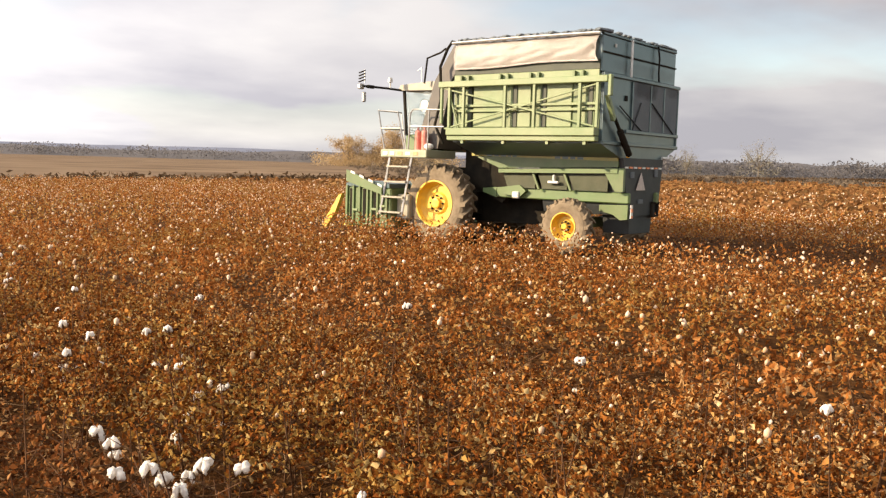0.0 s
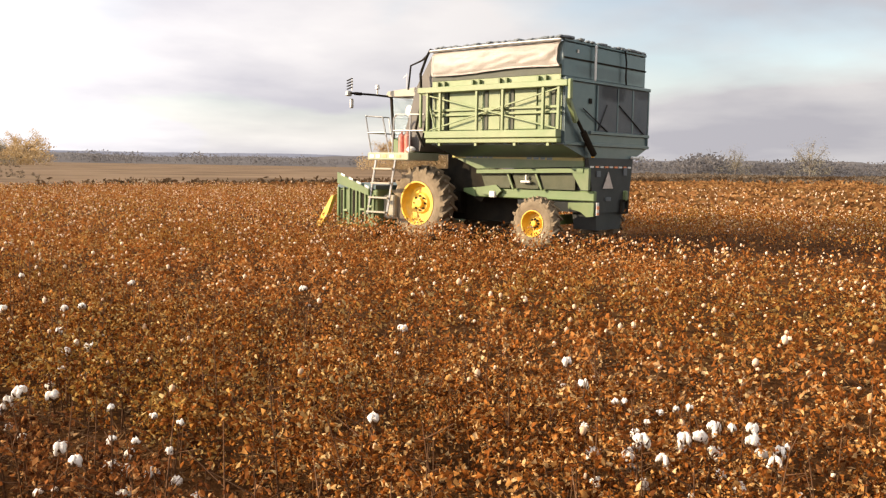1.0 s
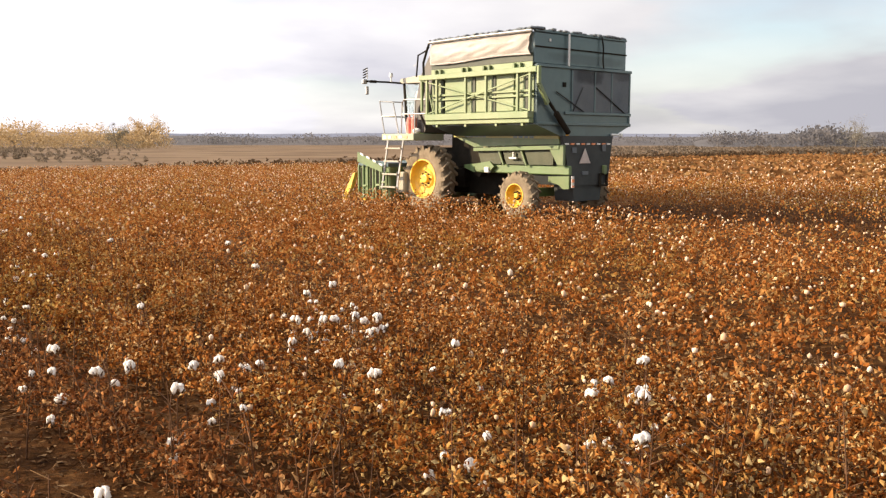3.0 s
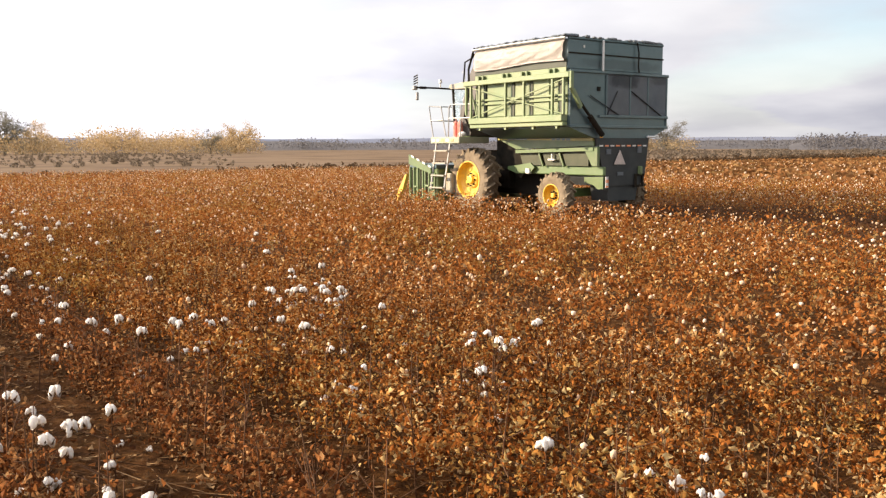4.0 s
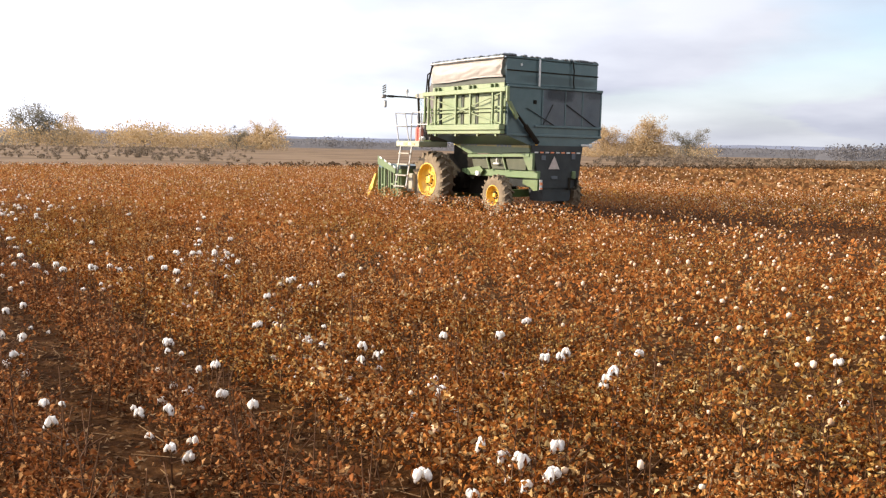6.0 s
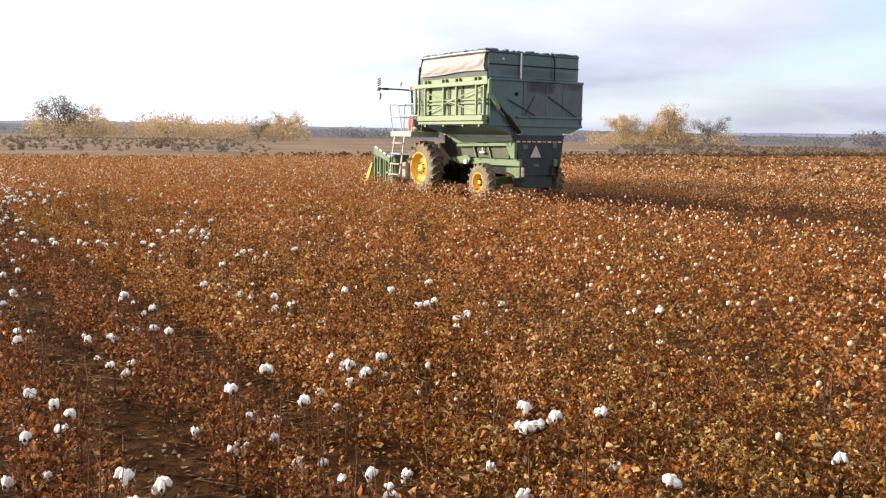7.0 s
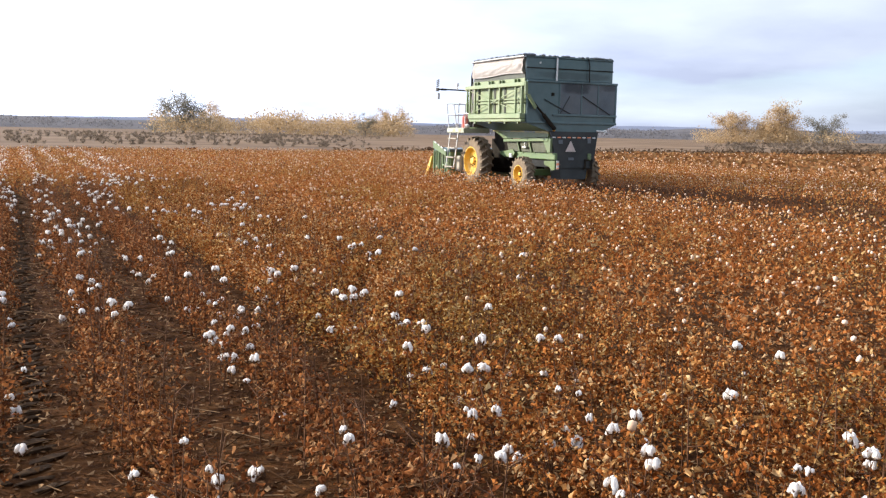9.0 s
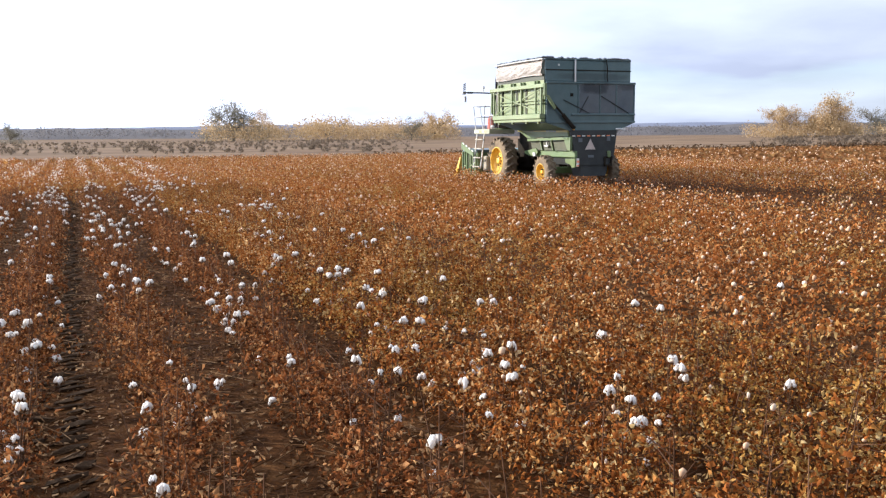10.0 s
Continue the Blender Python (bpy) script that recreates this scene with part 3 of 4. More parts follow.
tri = part("warning_triangle", bm, material("faded_triangle", [(0.42, 0.36, 0.32), (0.55, 0.46, 0.4)], 9, 0.5), H, "faded slow vehicle warning triangle")
for i in range(9):
    bm = bmesh.new()
    x = -0.95 + i * 0.185
    box(bm, (x, -4.125, 1.70), (x + 0.11, -4.105, 1.735), 0)
    part("reflector_strip", bm, orange_tape if i % 2 else white_paint, H)
for x, z, w, h in ((-0.72, 1.52, 0.14, 0.12), (-0.35, 1.02, 0.2, 0.08), (0.35, 1.55, 0.12, 0.16)):
    bm = bmesh.new()
    box(bm, (x, -4.13, z), (x + w, -4.105, z + h))
    part("service_plate", bm, mesh_grey, H)
bm = bmesh.new()
box(bm, (-0.82, -4.21, 0.74), (-0.74, -4.185, 1.0), 0)
refl = part("side_marker", bm, white_paint, H, "white and orange reflective marker post")
for z0, z1 in ((0.86, 0.93), (0.75, 0.79)):
    bm = bmesh.new()
    box(bm, (-0.822, -4.216, z0), (-0.738, -4.209, z1), 0)
    part("marker_band", bm, orange_tape, refl)
bm = bmesh.new()
for x in (0.28, 0.52):
    bar(bm, (x, -4.13, 1.05), (x, -4.13, 0.74), 0.05)
bar(bm, (0.28, -4.13, 0.76), (0.52, -4.13, 0.76), 0.05)
bar(bm, (0.28, -4.13, 1.02), (0.56, -4.13, 1.02), 0.05)
part("rear_step", bm, black, H)
bm = bmesh.new()
rod(bm, (0.7, -4.1, 1.93), (1.0, -4.15, 1.92), 0.03, seg=8)
box(bm, (0.92, -4.2, 1.87), (1.02, -4.12, 1.97), 0.02)
part("rear_lamp", bm, white_paint, H)
bm = bmesh.new()
box(bm, (-0.95, -4.16, 1.90), (-0.88, -4.11, 1.96), 0.01)
part("amber_lamp", bm, amber, H, "amber rear lamp")

# basket
BX0, BX1, BY0, BY1 = -1.88, 1.45, -4.05, -0.66
bm = bmesh.new()
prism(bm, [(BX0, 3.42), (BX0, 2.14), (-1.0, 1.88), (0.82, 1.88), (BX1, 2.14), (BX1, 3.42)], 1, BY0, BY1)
part("basket_body", bm, shaded_slate, H, "sheet steel basket body in shade-darkened green")
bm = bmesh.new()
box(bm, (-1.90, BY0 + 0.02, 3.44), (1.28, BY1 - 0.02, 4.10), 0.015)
part("basket_extension", bm, shaded_slate, H, "telescoping upper basket in shade-darkened green")
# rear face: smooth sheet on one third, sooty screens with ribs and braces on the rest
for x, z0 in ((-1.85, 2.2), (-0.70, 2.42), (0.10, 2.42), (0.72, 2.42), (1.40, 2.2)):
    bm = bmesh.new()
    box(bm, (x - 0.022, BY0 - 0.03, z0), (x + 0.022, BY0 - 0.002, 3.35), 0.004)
    part("rear_rib", bm, shaded_slate, H)
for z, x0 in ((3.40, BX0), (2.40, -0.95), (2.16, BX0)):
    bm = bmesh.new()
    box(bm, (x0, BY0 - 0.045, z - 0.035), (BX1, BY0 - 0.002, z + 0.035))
    part("rear_cross_rail", bm, shaded_slate, H)
for x0, x1 in ((-0.67, 0.07), (0.13, 0.69), (0.75, 1.37)):
    bm = bmesh.new()
    box(bm, (x0, BY0 - 0.016, 2.44), (x1, BY0 - 0.004, 3.36), 0)
    part("rear_screen", bm, mesh_grey, H, "dusty grey rear screen with soot")
for a, b in (((0.12, 3.0), (1.2, 2.44)), ((-1.25, 2.86), (-0.3, 2.44)), ((-0.68, 2.44), (-0.35, 2.98))):
    bm = bmesh.new()
    bar(bm, (a[0], BY0 - 0.036, a[1]), (b[0], BY0 - 0.036, b[1]), 0.03, 0.02)
    part("rear_brace", bm, dark_sheet, H)
bm = bmesh.new()
rod(bm, (-1.68, BY0 - 0.1, 2.75), (-1.28, BY0 - 0.1, 2.35), 0.035, seg=10)
rod(bm, (-1.32, BY0 - 0.1, 2.39), (-0.9, BY0 - 0.1, 1.96), 0.065, seg=10)
part("lift_cylinder", bm, black, H, "black hydraulic lift cylinder")
bm = bmesh.new()
prism(bm, [(-1.95, 3.0), (-1.86, 3.0), (-1.60, 2.62), (-1.66, 2.55)], 1, BY0 - 0.16, BY0 - 0.08)
part("lift_arm", bm, pale_green, H)
bm = bmesh.new()
box(bm, (-1.0, BY0 - 0.02, 2.97), (-0.9, BY0 - 0.004, 3.07), 0)
part("square_port", bm, black, H)
bm = bmesh.new()
box(bm, (-0.87, BY0 - 0.06, 3.42), (-0.82, BY0 - 0.02, 4.12))
part("white_post", bm, white_paint, H, "white upright post")
bm = bmesh.new()
tube(bm, [(0.3, BY0 - 0.03, 4.14), (0.34, BY0 - 0.05, 3.9), (0.33, BY0 - 0.05, 3.6), (0.36, BY0 - 0.05, 3.44)], 0.018)
part("hose", bm, black, H)
bm = bmesh.new()
box(bm, (-1.9, BY0 - 0.0, 3.78), (1.28, BY0 + 0.018, 3.81), 0)
part("sheet_seam", bm, black, H)
bm = bmesh.new()
box(bm, (-1.45, BY0 - 0.006, 3.92), (-1.40, BY0 + 0.015, 3.98), 0)
part("small_label", bm, white_paint, H)

# left side frame with sheet panels
FX = -2.05
bm = bmesh.new()
box(bm, (BX0 - 0.02, -4.02, 2.42), (BX0 - 0.004, -0.69, 3.40), 0)
part("side_sheet", bm, green, H)
ys = [-0.74, -1.12, -1.98, -2.62, -3.52, -4.0]
for a, b in zip(ys, ys[1:]):
    if a - b < 0.2:
        continue
    for z0, z1 in ((2.44, 2.72), (2.78, 3.30)):
        bm = bmesh.new()
        box(bm, (BX0 - 0.05, b + 0.07, z0), (BX0 - 0.018, a - 0.07, z1), 0.008)
        part("side_panel", bm, pale_green, H)
bm = bmesh.new()
box(bm, (BX0 - 0.05, -4.0, 3.30), (BX0 - 0.018, -0.69, 3.48), 0.008)
part("top_panel", bm, pale_green, H)
bm = bmesh.new()
box(bm, (FX - 0.05, -4.26, 3.23), (FX + 0.05, -0.41, 3.35), 0.012)
part("top_rail", bm, pale_green, H, "faded green box section rail")
bm = bmesh.new()
box(bm, (FX - 0.04, -4.03, 2.27), (BX0 - 0.02, -0.62, 2.42), 0.012)
box(bm, (FX + 0.0, -4.03, 2.17), (BX0 - 0.02, -0.62, 2.262), 0.012)
part("bottom_beam", bm, pale_green, H, "faded green bottom beam")
for y in (-0.68, -1.04, -2.04, -2.71, -3.69, -4.05):
    bm = bmesh.new()
    box(bm, (FX - 0.03, y - 0.03, 2.42), (FX + 0.03, y + 0.03, 3.23), 0.006)
    part("upright", bm, pale_green, H)
# dark bars behind the uprights: panel slots together with the posts' painted shadows
for y in (-1.12, -2.2, -2.86, -3.85):
    bm = bmesh.new()
    box(bm, (BX0 - 0.07, y - 0.045, 2.44), (BX0 - 0.02, y + 0.045, 3.30), 0)
    part("slot_and_post_shadow", bm, slot_shadow_mat, H)
for z in (2.76, 2.86):
    bm = bmesh.new()
    box(bm, (BX0 - 0.10, -4.0, z - 0.025), (BX0 - 0.05, -0.7, z + 0.025), 0.006)
    part("mid_rail", bm, pale_green, H)
for a, b in (((-0.5, 3.22), (-4.0, 2.44)), ((-0.55, 2.40), (-4.1, 3.22))):
    bm = bmesh.new()
    bar(bm, (FX + 0.01, a[0], a[1]), (FX + 0.01, b[0], b[1]), 0.03)
    part("diagonal_brace", bm, pale_green, H)
for a, b in (((-0.62, 3.22), (-0.9, 2.42)),):
    bm = bmesh.new()
    bar(bm, (FX + 0.02, a[0], a[1]), (FX + 0.02, b[0], b[1]), 0.03)
    part("diagonal_brace", bm, pale_green, H)
for y in (-1.0, -1.95, -2.65, -3.6):
    for d in (-0.09, 0.09):
        bm = bmesh.new()
        box(bm, (FX + 0.04, y + d - 0.028, 3.355), (BX0 - 0.052, y + d + 0.028, 3.46), 0.006)
        part("hinge_bracket", bm, green, H)
bm = bmesh.new()
box(bm, (FX - 0.05, -4.34, 2.98), (FX + 0.04, -4.27, 3.36), 0.012)
part("latch_post", bm, pale_green, H)
bm = bmesh.new()
box(bm, (FX - 0.02, -0.50, 2.5), (FX + 0.04, -0.44, 3.23), 0.01)
part("front_post", bm, pale_green, H)
for y in (-1.0, -2.0, -3.0, -3.8):
    bm = bmesh.new()
    box(bm, (FX + 0.02, y - 0.03, 2.11), (FX + 0.10, y + 0.03, 2.17), 0)
    part("bottom_catch", bm, pale_green, H)

# dark strip added in place of the shadow below the canvas edge
bm = bmesh.new()
box(bm, (-1.925, -4.0, 3.485), (-1.902, -0.70, 3.66), 0)
part("canvas_shadow_strip", bm, slot_shadow_mat, H, "dark strip standing for the shadow under the canvas")

# canvas sheet rolled down over the extension
bm = bmesh.new()
NU, NV = 44, 12
grid = []
for i in range(NU + 1):
    u = i / NU
    col = []
    for j in range(NV + 1):
        w = j / NV
        sag = 0.045 * math.sin(math.pi * w) ** 0.8 + 0.05 * w
        fold = 0.022 * noise.noise(Vector((u * 9 + w * 3, w * 4, 2))) + 0.12 * max(0, u - 0.80) * math.sin(w * 9 + u * 38) + 0.004 * math.sin(u * 46 + 5 * w)
        end = 0.07 * (max(0, u - 0.93) / 0.07) * math.sin(math.pi * w)
        y = -0.72 - u * (3.28 - end)
        z = 4.10 - 0.47 * w - 0.04 * (1 - u) * w - 0.02 * math.sin(u * 7) * w
        col.append(bm.verts.new((-1.935 - sag - fold, y, z)))
    grid.append(col)
for p, q in zip(grid, grid[1:]):
    for j in range(NV):
        bm.faces.new((p[j], p[j + 1], q[j + 1], q[j]))
r = bmesh.ops.solidify(bm, geom=bm.faces[:], thickness=0.008)
part("canvas_sheet", bm, canvas, H, "cream canvas sheet with sagging folds", smooth=True)
bm = bmesh.new()
tube(bm, [(-1.98, -0.66, 4.12), (-2.0, -2.3, 4.13), (-1.98, -4.02, 4.12)], 0.03)
part("sheet_pole", bm, grey_steel, H)
for lo, hi in (((-1.90, BY1 - 0.06, 4.10), (1.28, BY1 + 0.0, 4.16)), ((-1.90, BY0 + 0.0, 4.10), (1.28, BY0 + 0.06, 4.16)), ((1.22, BY0 + 0.06, 4.10), (1.28, BY1 - 0.06, 4.16))):
    bm = bmesh.new()
    box(bm, lo, hi)
    part("basket_rim", bm, shaded_slate, H)
# lint caught in the lid
r = np.random.default_rng(8)
bm = bmesh.new()
for i in range(150):
    t = r.random()
    x, y = ((-1.95 + 0.14 * r.random(), BY0 + 3.3 * t) if i % 3 else (-1.9 + 3.1 * t, BY0 + 0.1 * r.random()))
    s = 0.025 + 0.045 * r.random()
    bmesh.ops.create_icosphere(bm, subdivisions=1, radius=s, matrix=Matrix.Translation((x, y, 4.15 + s * 0.4)) @ Matrix.Diagonal((1.5 * r.random() + 0.6, 1.6, 0.7, 1)))
tagged(part("lint_fringe", bm, mesh_grey, H, "dusty lint tufts caught on the basket rim"), kind="stuff")
bm = bmesh.new()
for i in range(14):
    y = BY0 + 0.1 + i * 0.245
    bar(bm, (-1.85, y, 4.14), (1.22, y, 4.14), 0.025)
part("lid_grille", bm, shaded_slate, H)

# front duct, platform, cab
for x in (-1.55, -0.62, 0.3):
    bm = bmesh.new()
    prism(bm, [(0.62, 2.0), (0.12, 3.45), (-0.42, 4.22), (-0.64, 4.22), (-0.64, 3.9), (-0.3, 3.4), (0.0, 2.0)], 0, x, x + 0.82)
    part("air_duct", bm, duct_grey, H, "dusty grey sloping air duct")
for pts, rad in (([(-1.3, 0.62, 3.42), (-1.3, 0.55, 3.96), (-1.35, 0.15, 4.05), (-1.5, -0.1, 4.1)], 0.022),
                 ([(-1.75, -0.3, 2.1), (-1.85, -0.15, 2.5), (-1.8, -0.25, 3.0), (-1.75, -0.2, 3.3), (-1.72, -0.15, 3.7), (-1.75, -0.35, 4.05), (-1.85, -0.55, 4.18), (-1.8, -0.7, 4.12)], 0.03)):
    bm = bmesh.new()
    tube(bm, pts, rad)
    part("hydraulic_hose", bm, black, H)
bm = bmesh.new()
box(bm, (-1.92, 0.0, 1.80), (-0.9, 1.30, 1.97), 0.015)
plat = part("platform", bm, platform_paint, H, "pale green operator platform with reflective tape")
for i, y in enumerate((1.22, 1.02, 0.80, 0.58, 0.36)):
    bm = bmesh.new()
    box(bm, (-1.93, y - 0.13, 1.85), (-1.922, y, 1.92), 0)
    part("tape_strip", bm, (white_paint, white_paint, orange_tape, white_paint, orange_tape)[i], plat)
lad = new("ladder")
lad.parent = H
for y0, y1 in ((1.02, 1.22), (0.40, 0.60)):
    bm = bmesh.new()
    bar(bm, (-1.92, y0, 1.80), (-1.98, y1, 0.55), 0.035, 0.05)
    part("ladder_rail", bm, grey_steel, lad)
for z in (1.60, 1.27, 0.94, 0.61):
    f = (1.8 - z) / 1.25
    bm = bmesh.new()
    box(bm, (-2.0 - 0.05 * f, 0.40 + 0.2 * f, z - 0.02), (-1.88 - 0.05 * f, 1.02 + 0.2 * f, z + 0.02), 0.006)
    part("rung", bm, cream_paint, lad)
rail = new("guard_rail")
rail.parent = H
for pts in ([(-1.88, 1.22, 1.95), (-1.88, 1.42, 2.81), (-1.88, 0.86, 2.77), (-1.86, 0.66, 1.95)], [(-1.88, 1.33, 2.42), (-1.88, 0.78, 2.42)],
            [(-1.88, 1.42, 2.81), (-1.1, 1.44, 2.81), (-1.1, 1.26, 1.95)], [(-1.88, 1.33, 2.42), (-1.1, 1.36, 2.42)],
            [(-1.86, 0.56, 1.97), (-1.86, 0.52, 2.74), (-1.86, 0.44, 2.82), (-1.86, -0.40, 2.80)], [(-1.86, -0.40, 2.45), (-1.86, 0.52, 2.46)], [(-1.86, 0.03, 1.97), (-1.86, 0.0, 2.81)]):
    bm = bmesh.new()
    tube(bm, pts, 0.018)
    part("rail_tube", bm, grey_steel, rail)
for y in (0.42, 0.24):
    bm = bmesh.new()
    rod(bm, (-1.7, y, 1.97), (-1.7, y, 2.34), 0.075, seg=14)
    rod(bm, (-1.7, y, 2.34), (-1.7, y, 2.40), 0.075, 0.03, 14)
    rod(bm, (-1.7, y, 2.40), (-1.7, y, 2.45), 0.02, seg=8)
    part("red_canister", bm, red_paint, H, "red faded canister on the platform")
bm = bmesh.new()
bmesh.ops.create_icosphere(bm, subdivisions=2, radius=0.09, matrix=Matrix.Translation((-1.75, 0.08, 2.04)) @ Matrix.Diagonal((1, 1.3, 0.8, 1)))
part("rag_bundle", bm, white_paint, H)
cab = new("cab")
cab.parent = H
bm = bmesh.new()
prism(bm, [(1.48, 3.30), (1.40, 3.42), (0.5, 3.48), (0.22, 3.44), (0.22, 3.28)], 0, -1.18, 0.72)
part("cab_roof", bm, cream_paint, cab, "cream cab roof with rounded edge")
bm = bmesh.new()
box(bm, (-1.12, 0.2, 1.97), (0.66, 1.28, 2.32), 0.03)
part("cab_base", bm, green, cab)
for x in (-1.1, 0.64):
    for y0, y1 in ((1.26, 1.36), (0.55, 0.5), (0.24, 0.26)):
        bm = bmesh.new()
        bar(bm, (x, y0, 2.3), (x, y1, 3.3), 0.06)
        part("cab_pillar", bm, black, cab)
bm = bmesh.new()
prism(bm, [(0.58, 2.33), (1.22, 2.33), (1.31, 3.27), (0.54, 3.27)], 0, -1.105, -1.097)
g1 = part("cab_window", bm, glass, cab, "pale side window glass")
bm = bmesh.new()
prism(bm, [(1.27, 2.33), (1.278, 2.33), (1.368, 3.27), (1.36, 3.27)], 0, -1.05, 0.6)
part("windscreen", bm, glass, cab)
bm = bmesh.new()
box(bm, (-0.5, 0.45, 2.32), (0.05, 0.6, 3.0), 0.05)
box(bm, (-0.5, 0.5, 2.32), (0.05, 0.95, 2.5), 0.05)
part("cab_seat", bm, black, cab)
bm = bmesh.new()
rod(bm, (-1.16, 0.72, 2.95), (-1.13, 0.72, 2.95), 0.13, seg=18)
part("round_mirror", bm, grey_steel, cab)
arm = new("mirror_arm")
arm.parent = H
bm = bmesh.new()
tube(bm, [(-1.1, 1.38, 3.3), (-1.5, 1.50, 3.32), (-2.12, 1.70, 3.33)], 0.025)
box(bm, (-2.02, 1.6, 3.29), (-1.82, 1.68, 3.36), 0.01)
part("arm_tube", bm, black, arm)
bm = bmesh.new()
box(bm, (-2.2, 1.68, 3.26), (-2.06, 1.78, 3.38), 0.02)
box(bm, (-2.16, 1.6, 2.98), (-2.08, 1.68, 3.2), 0.02)
part("mirror_head", bm, grey_steel, arm)
for i in range(4):
    bm = bmesh.new()
    z = 3.42 + 0.065 * i
    bar(bm, (-2.12, 1.62, z + 0.045), (-2.12, 1.80, z), 0.035, 0.02, 0)
    part("warning_stripe", bm, black if i % 2 == 0 else black, arm)
bm = bmesh.new()
bar(bm, (-2.12, 1.63, 3.38), (-2.12, 1.63, 3.68), 0.012, 0.012, 0)
part("flag_stick", bm, grey_steel, arm)
bm = bmesh.new()
rod(bm, (-1.45, 1.48, 3.32), (-1.45, 1.48, 3.46), 0.02, seg=8)
rod(bm, (-1.45, 1.48, 3.46), (-1.45, 1.48, 3.56), 0.055, 0.045, 14)
part("beacon", bm, white_paint, arm, "white beacon lamp")
bm = bmesh.new()
rod(bm, (-1.0, 0.95, 3.45), (-1.0, 0.95, 3.82), 0.008, seg=6)
bar(bm, (-1.0, 0.95, 3.80), (-1.0, 1.08, 3.74), 0.015, 0.01, 0)
part("antenna", bm, grey_steel, cab)
# black block fills the recess behind the front wheel, in place of its shadow
bm = bmesh.new()
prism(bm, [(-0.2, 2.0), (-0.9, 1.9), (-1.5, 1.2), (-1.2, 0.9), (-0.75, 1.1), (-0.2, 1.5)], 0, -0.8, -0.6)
part("recess_shade_block", bm, black, H, "dark block standing for the shaded recess behind the wheel")

# picking units
bm = bmesh.new()
box(bm, (-1.8, 1.05, 0.9), (1.5, 1.25, 1.1), 0.02)
part("header_bar", bm, black, H)
for i in range(4):
    x = -1.58 + 0.91 * i
    un = new("picking_unit")
    un.parent = H
    tagged(un, "green picking unit with yellow snout")
    bm = bmesh.new()
    box(bm, (x - 0.36, 0.95, 0.25), (x + 0.36, 2.35, 1.12), 0.03)
    part("unit_body", bm, green, un)
    for y in (1.05, 1.32, 1.50, 1.62, 1.86, 2.05, 2.25):
        bm = bmesh.new()
        box(bm, (x - 0.40, y - 0.03, 0.3), (x - 0.365, y + 0.03, 1.15 if y > 1.3 else 1.0), 0.008)
        part("unit_rib", bm, green, un)
    for y, dz in ((1.42, 0.62), (2.0, 0.58), (1.18, 0.7)):
        bm = bmesh.new()
        box(bm, (x - 0.41, y - 0.10, dz), (x - 0.367, y + 0.06, dz + 0.05), 0.006)
        part("unit_hinge", bm, pale_green, un)
    for y0 in (1.40, 1.72, 2.12):
        bm = bmesh.new()
        box(bm, (x - 0.372, y0 - 0.03, 0.32), (x - 0.364, y0 + 0.05, 1.08), 0)
        part("unit_gap", bm, black, un)
    if i == 0:
        bm = bmesh.new()
        prism(bm, [(2.22, 1.50), (2.22, 1.24), (1.15, 0.98), (1.15, 1.12)], 0, x - 0.45, x - 0.40)
        cov = part("unit_cover", bm, green, un, "dull green sloping cover with reflective dashes")
        for k in range(4):
            y = 2.08 - 0.27 * k
            z = 1.12 + (y - 1.15) * 0.315
            bm = bmesh.new()
            prism(bm, [(y, z + 0.07), (y, z + 0.02), (y - 0.13, z - 0.02), (y - 0.13, z + 0.03)], 0, x - 0.458, x - 0.451)
            part("reflective_dash", bm, white_paint, cov)
    bm = bmesh.new()
    prism(bm, [(2.30, 1.20), (2.30, 1.125), (1.0, 1.125), (1.0, 1.22), (1.5, 1.27)], 0, x - 0.36, x + 0.36)
    part("unit_top", bm, shaded_slate, un)
    bm = bmesh.new()
    prism(bm, [(2.40, 0.95), (2.50, 0.92), (3.03, 0.22), (2.92, 0.14), (2.62, 0.5)], 0, x - 0.40, x - 0.30)
    part("snout", bm, yellow, un, "yellow plastic crop snout")
    bm = bmesh.new()
    prism(bm, [(2.40, 0.80), (2.50, 0.75), (3.0, 0.18), (2.88, 0.14), (2.6, 0.4)], 0, x + 0.28, x + 0.38)
    part("snout", bm, yellow, un, "yellow plastic crop snout")
# plain box standing in for the cream tank below the platform
bm = bmesh.new()
box(bm, (-1.75, 0.6, 0.45), (-1.6, 0.95, 1.0), 0.03)
part("cream_tank_box", bm, cream_paint, H)


# ---- cotton field ----
ROW, ROW0 = 0.90, -15.35              # row spacing and one row's place


